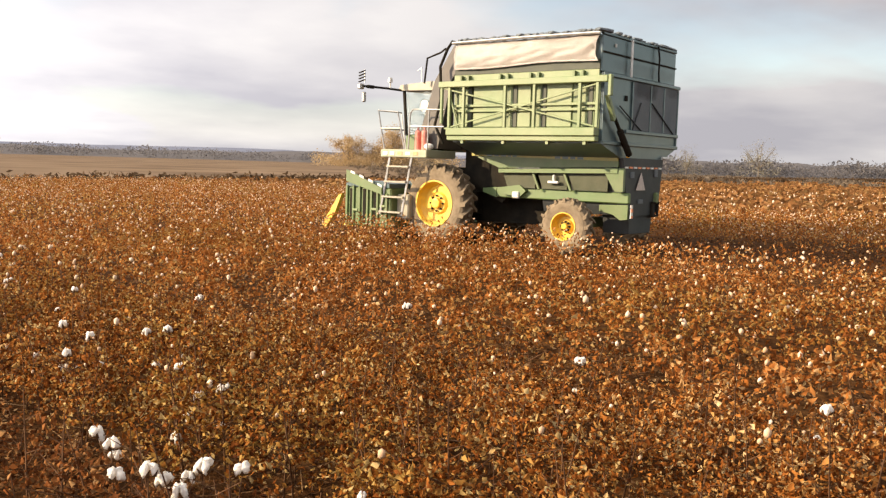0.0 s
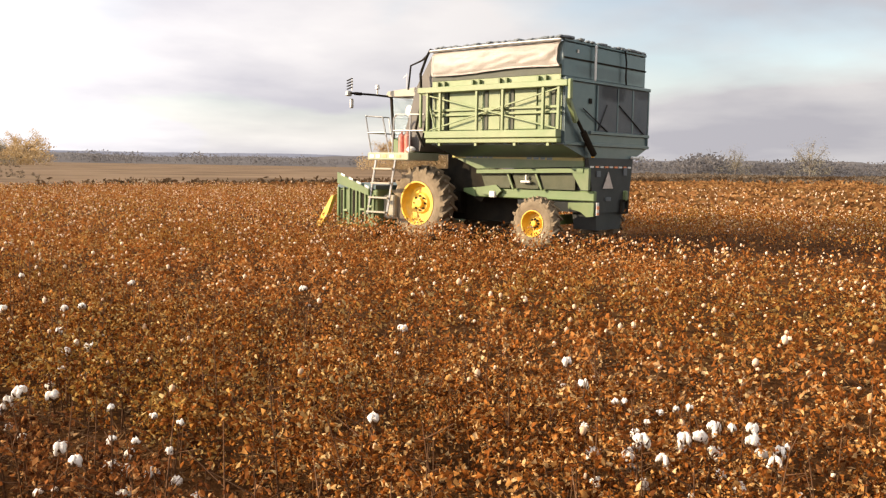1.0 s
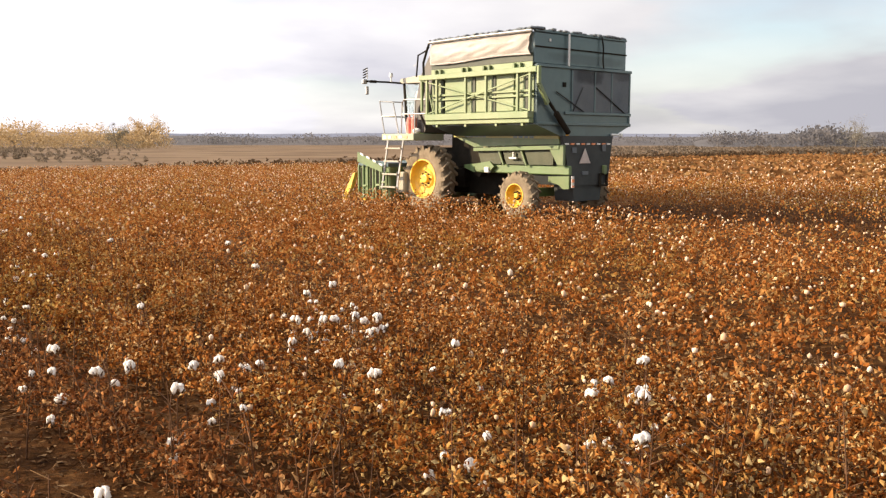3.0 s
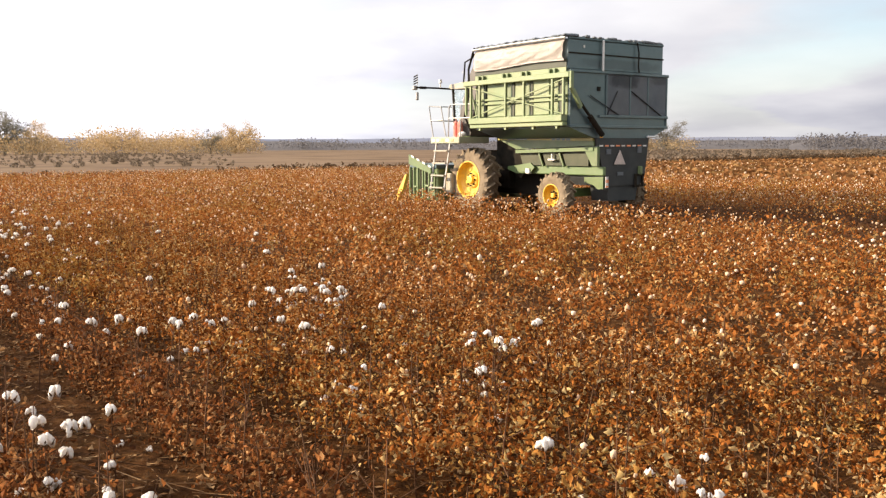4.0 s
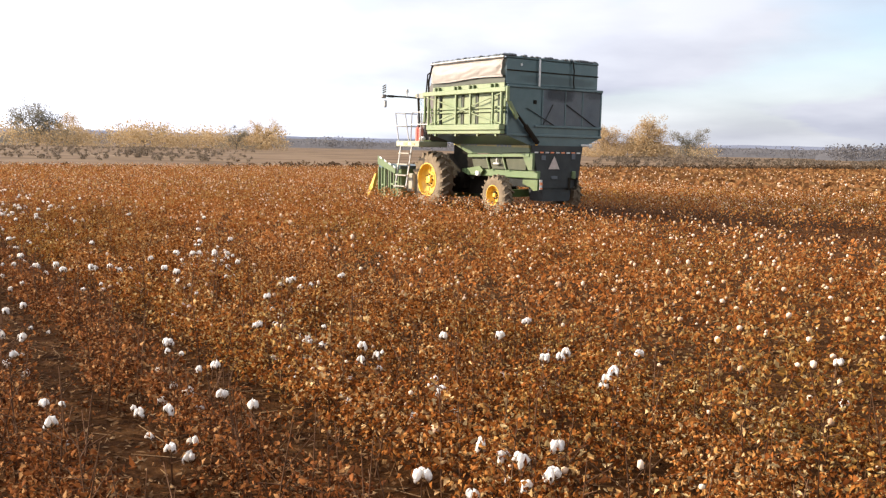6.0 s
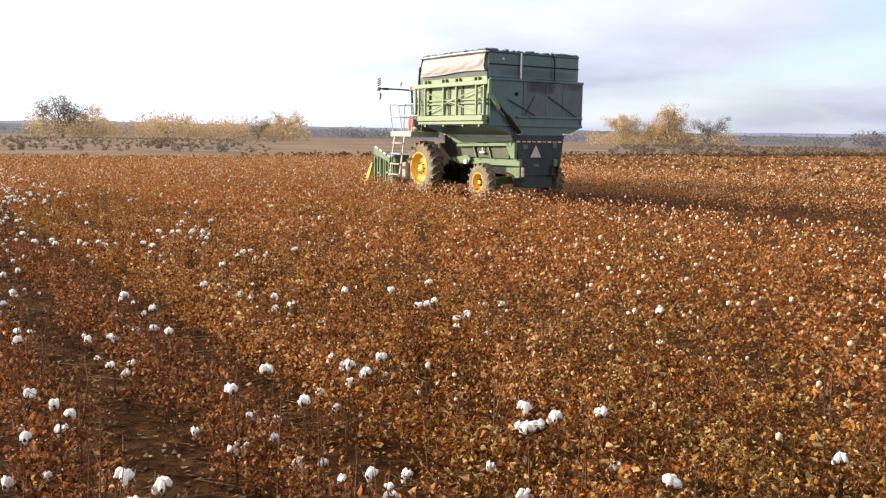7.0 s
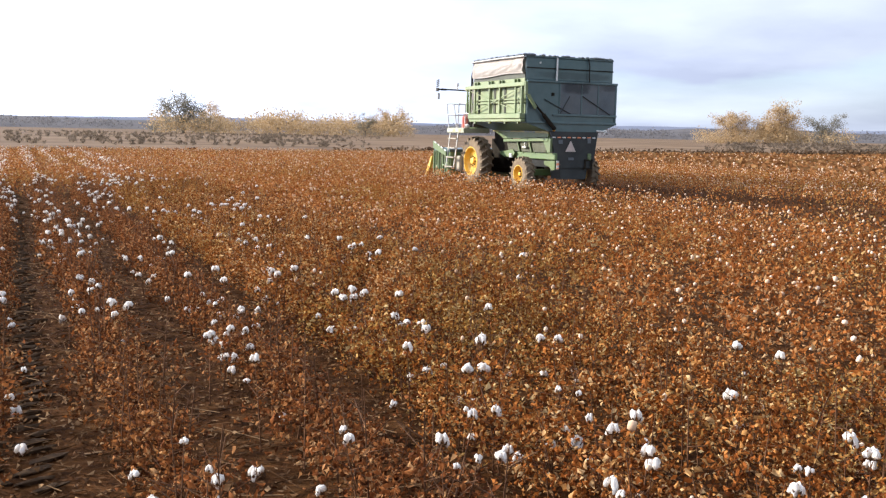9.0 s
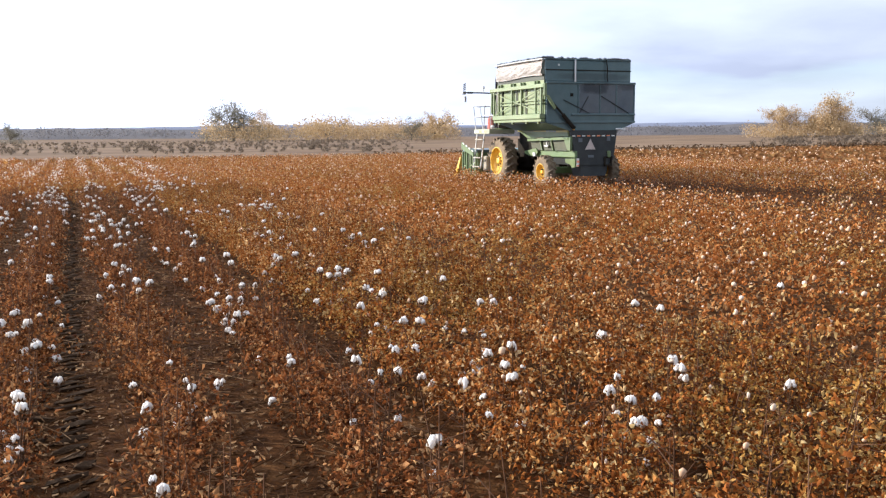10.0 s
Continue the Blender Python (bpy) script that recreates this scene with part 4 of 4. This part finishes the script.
def leafy(r, n, height, width, size, low=0.10):
    """Leaves of one plant: shrivelled blades, folded on the midrib and curled at the tip, in loose bunches."""
    bunch = max(8, n // 10)
    bz = height * (low + (1 - low) * r.random(bunch) ** 0.75)
    ba = 2 * np.pi * r.random(bunch)
    br = width * np.sqrt(r.random(bunch)) * (1.1 - 0.5 * bz / height)
    pick = r.integers(0, bunch, n)
    at = np.stack([br * np.cos(ba), br * np.sin(ba), bz], 1)[pick] + r.normal(0, 1, (n, 3)) * size * np.array((1.0, 1.0, 0.9))
    at[:, 2] = np.maximum(at[:, 2], 0.02)
    u = r.normal(0, 1, (n, 3)) + np.array((0, 0, -0.45))
    u /= np.linalg.norm(u, axis=1, keepdims=True)
    w = np.cross(u, r.normal(0, 1, (n, 3)))
    w /= np.linalg.norm(w, axis=1, keepdims=True)
    k = np.cross(u, w)
    L = size * (0.40 + 0.85 * r.random((n, 1)))
    W = L * (0.12 + 0.36 * r.random((n, 1)))
    W2 = L * (0.12 + 0.36 * r.random((n, 1)))
    up = W * (0.5 + 1.9 * r.random((n, 1)))
    curl = L * (0.2 + 0.9 * r.random((n, 1)))
    v = np.stack([at, at + u * L * 0.42 + w * W + k * up, at + u * L * (0.55 + 0.5 * r.random((n, 1))) + k * curl + w * W * r.normal(0, 0.5, (n, 1)), at + u * L * (0.3 + 0.4 * r.random((n, 1))) - w * W2 + k * up * (0.4 + 0.9 * r.random((n, 1))), at + u * L * 0.55], 1)
    f = np.array([(0, 1, 4), (1, 2, 4), (4, 2, 3), (0, 4, 3)])[None] + 5 * np.arange(n)[:, None, None]
    return v.reshape(-1, 3), f.reshape(-1, 3)


def simple_leaves(r, n, height, width, size, low=0.2):
    """Coarser foliage: bent diamonds of two triangles."""
    z = height * (low + (1 - low) * r.random(n) ** 0.7)
    a = 2 * np.pi * r.random(n)
    rad = width * np.sqrt(r.random(n))
    c = np.stack([rad * np.cos(a), rad * np.sin(a), z], 1)
    u = r.normal(0, 1, (n, 3))
    u /= np.linalg.norm(u, axis=1, keepdims=True)
    w = np.cross(u, r.normal(0, 1, (n, 3)))
    w /= np.linalg.norm(w, axis=1, keepdims=True)
    s = size * (0.6 + 0.8 * r.random((n, 1)))
    v = np.stack([c - u * s, c + w * s * 0.55, c + u * s + np.array((0, 0, -0.01)), c - w * s * 0.55], 1).reshape(-1, 3)
    f = (np.array([(0, 1, 2), (0, 2, 3)])[None] + 4 * np.arange(n)[:, None, None]).reshape(-1, 3)
    return v, f


def sticks(segments, r0):
    """Thin three-sided stems between pairs of points."""
    vs, fs = [], []
    for a, b, ra, rb in segments:
        d = Vector(b) - Vector(a)
        q = d.to_track_quat("Z", "Y")
        k = len(vs)
        for p, rr in ((Vector(a), ra), (Vector(b), rb)):
            for i in range(3):
                vs.append(p + q @ Vector((rr * math.cos(2.094 * i), rr * math.sin(2.094 * i), 0)))
        for i in range(3):
            j = (i + 1) % 3
            fs += [(k + i, k + j, k + 3 + j), (k + i, k + 3 + j, k + 3 + i)]
    return np.array([tuple(v) for v in vs]), np.array(fs)


def stem_of(r, height, branches):
    segs = []
    lean = r.normal(0, 0.05, 2)
    top = (lean[0], lean[1], height)
    tips = []
    segs.append(((0, 0, 0), (lean[0] * 0.4, lean[1] * 0.4, height * 0.5), 0.006, 0.0045))
    segs.append(((lean[0] * 0.4, lean[1] * 0.4, height * 0.5), top, 0.0045, 0.002))
    tips.append(top)
    for i in range(branches):
        z = height * (0.25 + 0.65 * r.random())
        a = 2 * math.pi * r.random()
        n = 0.06 + 0.13 * r.random()
        b = (lean[0] * z / height, lean[1] * z / height, z)
        t = (b[0] + n * math.cos(a), b[1] + n * math.sin(a), z + n * (0.25 + 0.5 * r.random()))
        segs.append((b, t, 0.003, 0.0015))
        tips.append(t)
    v, f = sticks(segs, 0.005)
    return v, f, tips


def ico(sub):
    bm = bmesh.new()
    bmesh.ops.create_icosphere(bm, subdivisions=sub, radius=1.0)
    v = np.array([tuple(p.co) for p in bm.verts])
    f = np.array([[p.index for p in q.verts] for q in bm.faces])
    bm.free()
    return v, f


ICO1, ICO2 = ico(1), ico(2)


def boll(r, size, fine=True):
    """Open boll: ragged fluffy locks hanging out of the bur; far off a single uneven tuft."""
    if not fine:
        base, f0 = ICO1
        sc = 1.7 * size * np.array((0.42 + 0.16 * r.random(), 0.42 + 0.16 * r.random(), 0.40 + 0.36 * r.random()))
        return base * (1 + 0.16 * r.normal(0, 1, (len(base), 1))) * sc, f0
    base, f0 = ICO2
    vs, fs, k = [], [], 0
    n = int(r.integers(3, 5))
    for i in range(n):
        a = 2 * math.pi * (i + 0.35 * r.random()) / n
        long = 0.50 + 0.45 * r.random()
        out = size * (0.42 + 0.3 * r.random())
        off = np.array((math.cos(a) * out, math.sin(a) * out, -size * (long - 0.5) * 0.9 + size * 0.3 * (r.random() - 0.5)))
        seed = Vector(r.normal(0, 9, 3))
        lump = np.array([1 + 0.60 * noise.noise(Vector(p) * 1.9 + seed) + 0.30 * noise.noise(Vector(p) * 4.5 + seed) for p in base])[:, None]
        lock = base * lump * size * np.array((0.36 + 0.16 * r.random(), 0.36 + 0.16 * r.random(), long))
        lock[:, :2] += np.array((math.cos(a), math.sin(a))) * (-lock[:, 2:3]) * 0.25
        vs.append(lock + off)
        fs.append(f0 + k)
        k += len(base)
    return np.concatenate(vs), np.concatenate(fs)


def bur(r, size):
    """Five dry pointed bracts that hold the locks."""
    vs, fs = [], []
    for i in range(5):
        a = 2 * math.pi * i / 5 + 0.5 * r.random()
        d, q = np.array((math.cos(a), math.sin(a), 0)), np.array((-math.sin(a), math.cos(a), 0))
        k = len(vs)
        vs += [np.array((0, 0, -size * 0.75)), d * size * 0.62 + q * size * 0.20 + np.array((0, 0, -size * 0.45)), d * size * 0.98 + np.array((0, 0, -size * (0.1 - 0.3 * r.random()))),
               d * size * 0.62 - q * size * 0.20 + np.array((0, 0, -size * 0.45)), d * size * 0.70 + np.array((0, 0, -size * 0.58))]
        fs += [(k, k + 1, k + 4), (k + 1, k + 2, k + 4), (k + 2, k + 3, k + 4), (k + 3, k, k + 4)]
    return np.array(vs), np.array(fs)


def scatter(protos, x, y, scale, turn, pick, lift=None):
    """Puts prototype (verts, faces) number pick[i] at x, y, turned and scaled; one pair of arrays."""
    V, F, base = [], [], 0
    for k, (v, f) in enumerate(protos):
        idx = np.nonzero(pick == k)[0]
        if not len(idx) or not len(v):
            continue
        c, s = np.cos(turn[idx])[:, None], np.sin(turn[idx])[:, None]
        sc = scale[idx][:, None]
        w = np.stack([(v[None, :, 0] * c - v[None, :, 1] * s) * sc + x[idx][:, None], (v[None, :, 0] * s + v[None, :, 1] * c) * sc + y[idx][:, None],
                      v[None, :, 2] * sc + (0 if lift is None else lift[idx][:, None])], -1)
        V.append(w.reshape(-1, 3).astype(np.float32))
        F.append((f[None] + base + len(v) * np.arange(len(idx))[:, None, None]).reshape(-1, 3))
        base += len(v) * len(idx)
    return np.concatenate(V), np.concatenate(F)


def join(pairs):
    V, F, k = [], [], 0
    for v, f in pairs:
        V.append(v)
        F.append(f + k)
        k += len(v)
    return np.concatenate(V), np.concatenate(F)


def plants(x0, x1, y0, y1, step, r, jitter=0.10, keep=1.0):
    """Places along the rows."""
    rows = np.arange(math.ceil((x0 - ROW0) / ROW), math.floor((x1 - ROW0) / ROW) + 1) * ROW + ROW0
    n = int((y1 - y0) / step)
    X = np.repeat(rows, n)
    Y = np.tile(np.linspace(y0, y1, n), len(rows))
    X = X + r.normal(0, jitter, len(X))
    Y = Y + r.normal(0, step * 0.4, len(Y))
    m = r.random(len(X)) < keep
    return X[m], Y[m]


def clear_of_machine(x, y):
    under = (x > -1.95) & (x < 1.6) & (y > -4.3) & (y < 2.9)
    return ~under


SWATH = (-2.1, 1.75, -1.0)            # the strip already picked behind the machine: x from, x to, below this y


def in_swath(x, y):
    return (x > SWATH[0]) & (x < SWATH[1]) & (y < SWATH[2])


STRIPPED_TO = -14.0                    # rows on this side stand thin, with soil between them
r = np.random.default_rng(77)
near_leaves = [leafy(r, 320, 0.40 + 0.15 * r.random(), 0.31, 0.030, 0.15) for _ in range(8)]
thin_leaves = [leafy(r, 180, 0.32 + 0.14 * r.random(), 0.24, 0.031, 0.08) for _ in range(6)]
near_stems, near_tips = [], []
for _ in range(7):
    v, f, tips = stem_of(r, 0.50 + 0.14 * r.random(), 7)
    near_stems.append((v, f))
    near_tips.append(tips)


def field(name, x, y, leaf_protos, mat, r, label, height=(0.85, 0.3), stems=None):
    sc = height[0] + height[1] * r.random(len(x))
    turn = 2 * np.pi * r.random(len(x))
    pick = r.integers(0, len(leaf_protos), len(x))
    v, f = scatter(leaf_protos, x, y, sc, turn, pick)
    tagged(mesh_from_arrays(name, v, f, mat), label, "cotton plants", kind="stuff")
    if stems:
        v, f = scatter(stems, x, y, sc, turn, r.integers(0, len(stems), len(x)))
        tagged(mesh_from_arrays("cotton_stalks", v, f, stem_mat), "thin brown cotton stalks standing in rows", "stalks", kind="stuff")
    return sc


def boll_field(name, x, y, z, size, r, mat, label, fine):
    protos = [boll(r, 1.0, fine) for _ in range(6)]
    v, f = scatter(protos, x, y, size, 2 * np.pi * r.random(len(x)), r.integers(0, 6, len(x)), z)
    tagged(mesh_from_arrays(name, v, f, mat, smooth=True), label, "cotton bolls", kind="stuff")


# leafy rows near the path
x, y = plants(STRIPPED_TO, -11.0, -28.5, -3.0, 0.125, r, 0.11)
field("cotton_rows", x, y, near_leaves, leaf_near, r, "rust-brown dry cotton plants in dense rows", stems=near_stems)
m = r.random(len(x)) < 0.40
bx, by = x[m], y[m]
boll_field("cotton_bolls", bx + r.normal(0, 0.1, len(bx)), by + r.normal(0, 0.08, len(bx)), 0.30 + 0.27 * r.random(len(bx)), 0.010 + 0.016 * r.random(len(bx)) ** 2, r, lint_far, "cream half-open cotton bolls among dry leaves", False)
# thin rows beside the track
x, y = plants(-17.5, STRIPPED_TO, -28.5, -3.0, 0.14, r, 0.09)
field("thin_cotton_rows", x, y, thin_leaves, leaf_thin, r, "thin dry cotton plants with dark curled leaves", stems=near_stems)
# middle distance
close_leaves = [leafy(r, 90, 0.46 + 0.1 * r.random(), 0.42, 0.044, 0.06) for _ in range(8)]
mid_leaves = [simple_leaves(r, 20, 0.50 + 0.1 * r.random(), 0.38, 0.030) for _ in range(8)]
xs, ys_ = [], []
for x0, x1, y0, y1 in ((-11.0, 14, -30, EDGE_Y), (-21.5, -11.0, -3.0, EDGE_Y)):
    x, y = plants(x0, x1, y0, y1, 0.17, r, 0.24)
    xs.append(x)
    ys_.append(y)
x, y = np.concatenate(xs), np.concatenate(ys_)
sparse = (y < -11) & (x > -12 + 1.25 * (y + 29)) & (r.random(len(x)) > 0.35)   # the field thins out towards its worn headland
x, y = x[~sparse], y[~sparse]
sw = in_swath(x, y)
ok = clear_of_machine(x, y)
close = (x < -4.5) & (y < 4.0)
part1, part2 = ok & close, ok & ~sw & ~close
field("cotton_field", x[part1], y[part1], close_leaves, leaf_mid, r, "rust-brown cotton field of dry plants in rows")
field("cotton_field", x[part2], y[part2], mid_leaves, leaf_mid, r, "rust-brown stretch of cotton field around the harvester")
field("stripped_swath", x[ok & sw], y[ok & sw], mid_leaves, leaf_swath, r, "dark stripped cotton stalks behind the harvester", (0.62, 0.2))
m = ok & ~sw
bx, by = np.tile(x[m], 2)[::3].repeat(2), np.tile(y[m], 2)[::3].repeat(2)
boll_field("field_bolls", bx + r.normal(0, 0.18, len(bx)), by + r.normal(0, 0.12, len(bx)), 0.38 + 0.22 * r.random(len(bx)), 0.010 + 0.019 * r.random(len(bx)) ** 1.8, r, lint_far, "cream open bolls over the dry cotton field", False)
# far side
far_leaves = [simple_leaves(r, 11, 0.55, 0.5, 0.13) for _ in range(6)]
x, y = plants(14, 75, -12, EDGE_Y, 0.58, r, 0.25)
field("cotton_stand", x, y, far_leaves, leaf_far, r, "tan distant cotton plants", (0.8, 0.3))
m = (r.random(len(x)) < 0.35) & (x < 45)
bx, by = x[m], y[m]
boll_field("field_bolls", bx, by, 0.40 + 0.18 * r.random(len(bx)), 0.03 + 0.03 * r.random(len(bx)), r, lint_far, "cream specks of distant open bolls", False)
huge_leaves = [simple_leaves(r, 12, 0.5, 1.6, 0.30) for _ in range(6)]
x, y = plants(75, 420, -10, 34, 2.4, r, 0.8, 0.5)
field("field_stubble", x, y, huge_leaves, leaf_far, r, "tan stubble of the far field", (0.7, 0.3))

# the field goes on beside and behind the path
xs, ys_ = [], []
for x0, x1, y0, y1 in ((-48, -18.4, -52, EDGE_Y), (-18.3, 60, -52, -30), (14, 60, -30, -12)):
    x, y = plants(x0, x1, y0, y1, 1.5, r, 0.2)
    xs.append(x)
    ys_.append(y)
x, y = np.concatenate(xs), np.concatenate(ys_)
field("cotton_stand", x, y, far_leaves, leaf_mid, r, "dry cotton plants of the surrounding field", (0.8, 0.3))

# big open bolls farther along the thin rows
rb = np.random.default_rng(3)
cx, cy, cz, cs = [], [], [], []
for k in range(-5, 4):
    xr = ROW0 + k * ROW
    yy = -2.0
    while yy < EDGE_Y - 1:
        yy += rb.exponential(0.65)
        for _ in range(int(1 + rb.poisson(1.6))):
            cx.append(xr + rb.normal(0, 0.10))
            cy.append(yy + rb.normal(0, 0.09))
            cz.append(0.34 + 0.24 * rb.random())
            cs.append(0.020 + 0.016 * rb.random())
cx, cy, cz, cs = map(np.array, (cx, cy, cz, cs))
boll_field("row_bolls", cx, cy, cz, cs, rb, lint, "white open bolls in lines along thin rows", False)

# the nearest clumps are plants of their own, each with stem, leaves and bolls
cotton_kinds = []
for k in range(10):
    p = tagged(new("cotton_plant"), "dry cotton plant with fluffy white open bolls", "cotton plant", "cotton plants beside the track")
    v, f, tips = stem_of(rb, 0.42 + 0.14 * rb.random(), 7)
    mesh_from_arrays("stem", v, f, stem_mat, p)
    v, f = leafy(rb, 45, 0.40, 0.18, 0.036)
    mesh_from_arrays("leaves", v, f, leaf_thin, p)
    count = (1, 2, 3, 4, 5, 3, 6, 4, 2, 7)[k]
    for t in [tips[0]] + list(rb.permutation(np.array(tips[1:]))[:count - 1]):
        size = 0.016 + 0.021 * rb.random()
        v, f = boll(rb, size, True)
        b = mesh_from_arrays("boll", v + np.array(t) + np.array((0, 0, size * 0.4)), f, lint, p, smooth=True)
        v, f = bur(rb, size * 1.35)
        mesh_from_arrays("bur", v + np.array(t) + np.array((0, 0, size * 0.4)), f, bur_mat, b)
    cotton_kinds.append(p)
# mean gap between clumps along each row, from the track outwards
GAPS = {-2: 1.3, -1: 0.9, 0: 0.58, 1: 0.66, 2: 0.58, 3: 1.2, 4: 3.0, 5: 5.0}
near_xy = []
for k, gap in GAPS.items():
    xr = ROW0 + k * ROW
    yy = -28.4
    while yy < -2:
        yy += rb.exponential(gap) + 0.12
        n = int(rb.choice((1, 2, 4), p=(0.60, 0.22, 0.18))) if k < 4 else 1
        for _ in range(n):
            near_xy.append((xr + rb.normal(0, 0.10 + 0.03 * n), yy + rb.normal(0, 0.09 * n), k))
used = [False] * 10
for px, py, row in near_xy:
    k = int(rb.integers(0, 10)) if row < 4 else int(rb.choice((0, 1, 8)))
    m = pose(px, py, 0, 0, 0, 360 * rb.random())
    if not used[k]:
        cotton_kinds[k].matrix_basis = m
        used[k] = True
    else:
        copy_thing(cotton_kinds[k], m)

# tyre track between two rows, with pressed lug bars
rt = np.random.default_rng(4)
bm = bmesh.new()
TX = ROW0 - 0.66
for i in range(520):
    y = -29.5 + i * 0.15
    for sgn in (-1, 1):
        x = TX + sgn * 0.13
        m = Matrix.Translation((x + rt.normal(0, 0.03), y + rt.normal(0, 0.012) + (0.07 if sgn > 0 else 0), 0.012)) @ Matrix.Rotation(radians(sgn * 24 + rt.normal(0, 4)), 4, "Z")
        w = 0.06 + 0.09 * rt.random()
        clod = bmesh.ops.create_icosphere(bm, subdivisions=1, radius=1.0, matrix=m @ Matrix.Diagonal((w, 0.026 + 0.012 * rt.random(), 0.014 + 0.012 * rt.random(), 1)))
        for vert in clod["verts"]:
            vert.co += Vector(rt.normal(0, 0.006, 3))
tagged(finish("tyre_track", bm, clod_mat), "tyre track with pressed lug bars in the soil between rows", "tyre track", kind="stuff")
# litter of fallen leaves and broken stalks on the soil
rl = np.random.default_rng(6)
n = 90000
lx, ly = -17.8 + 9.5 * rl.random(n) ** 1.25, -28.5 + 27 * rl.random(n) ** 1.1
v, f = simple_leaves(rl, n, 0.001, 0.001, 0.024)
v = v.reshape(n, 4, 3)
v[..., 2] = np.abs(v[..., 2]) * 0.9 + 0.006
v[..., 0] += lx[:, None]
v[..., 1] += ly[:, None]
tagged(mesh_from_arrays("leaf_litter", v.reshape(-1, 3), f, litter_mat), "fallen dry leaves on brown soil", "leaf litter", kind="stuff")
segs = []
for _ in range(5200):
    x, y, a, n = -18.3 + 5.6 * rl.random(), -28.5 + 27 * rl.random(), math.pi * rl.random(), 0.04 + 0.16 * rl.random() ** 2
    z = 0.012 + 0.03 * rl.random()
    segs.append(((x - n * math.cos(a), y - n * math.sin(a), z), (x + n * math.cos(a), y + n * math.sin(a), 0.010 + 0.05 * rl.random()), 0.0035, 0.002))
v, f = sticks(segs, 0.003)
tagged(mesh_from_arrays("fallen_stalks", v, f, litter_mat), "broken dry stalks lying on the soil between rows", "stalks", kind="stuff")
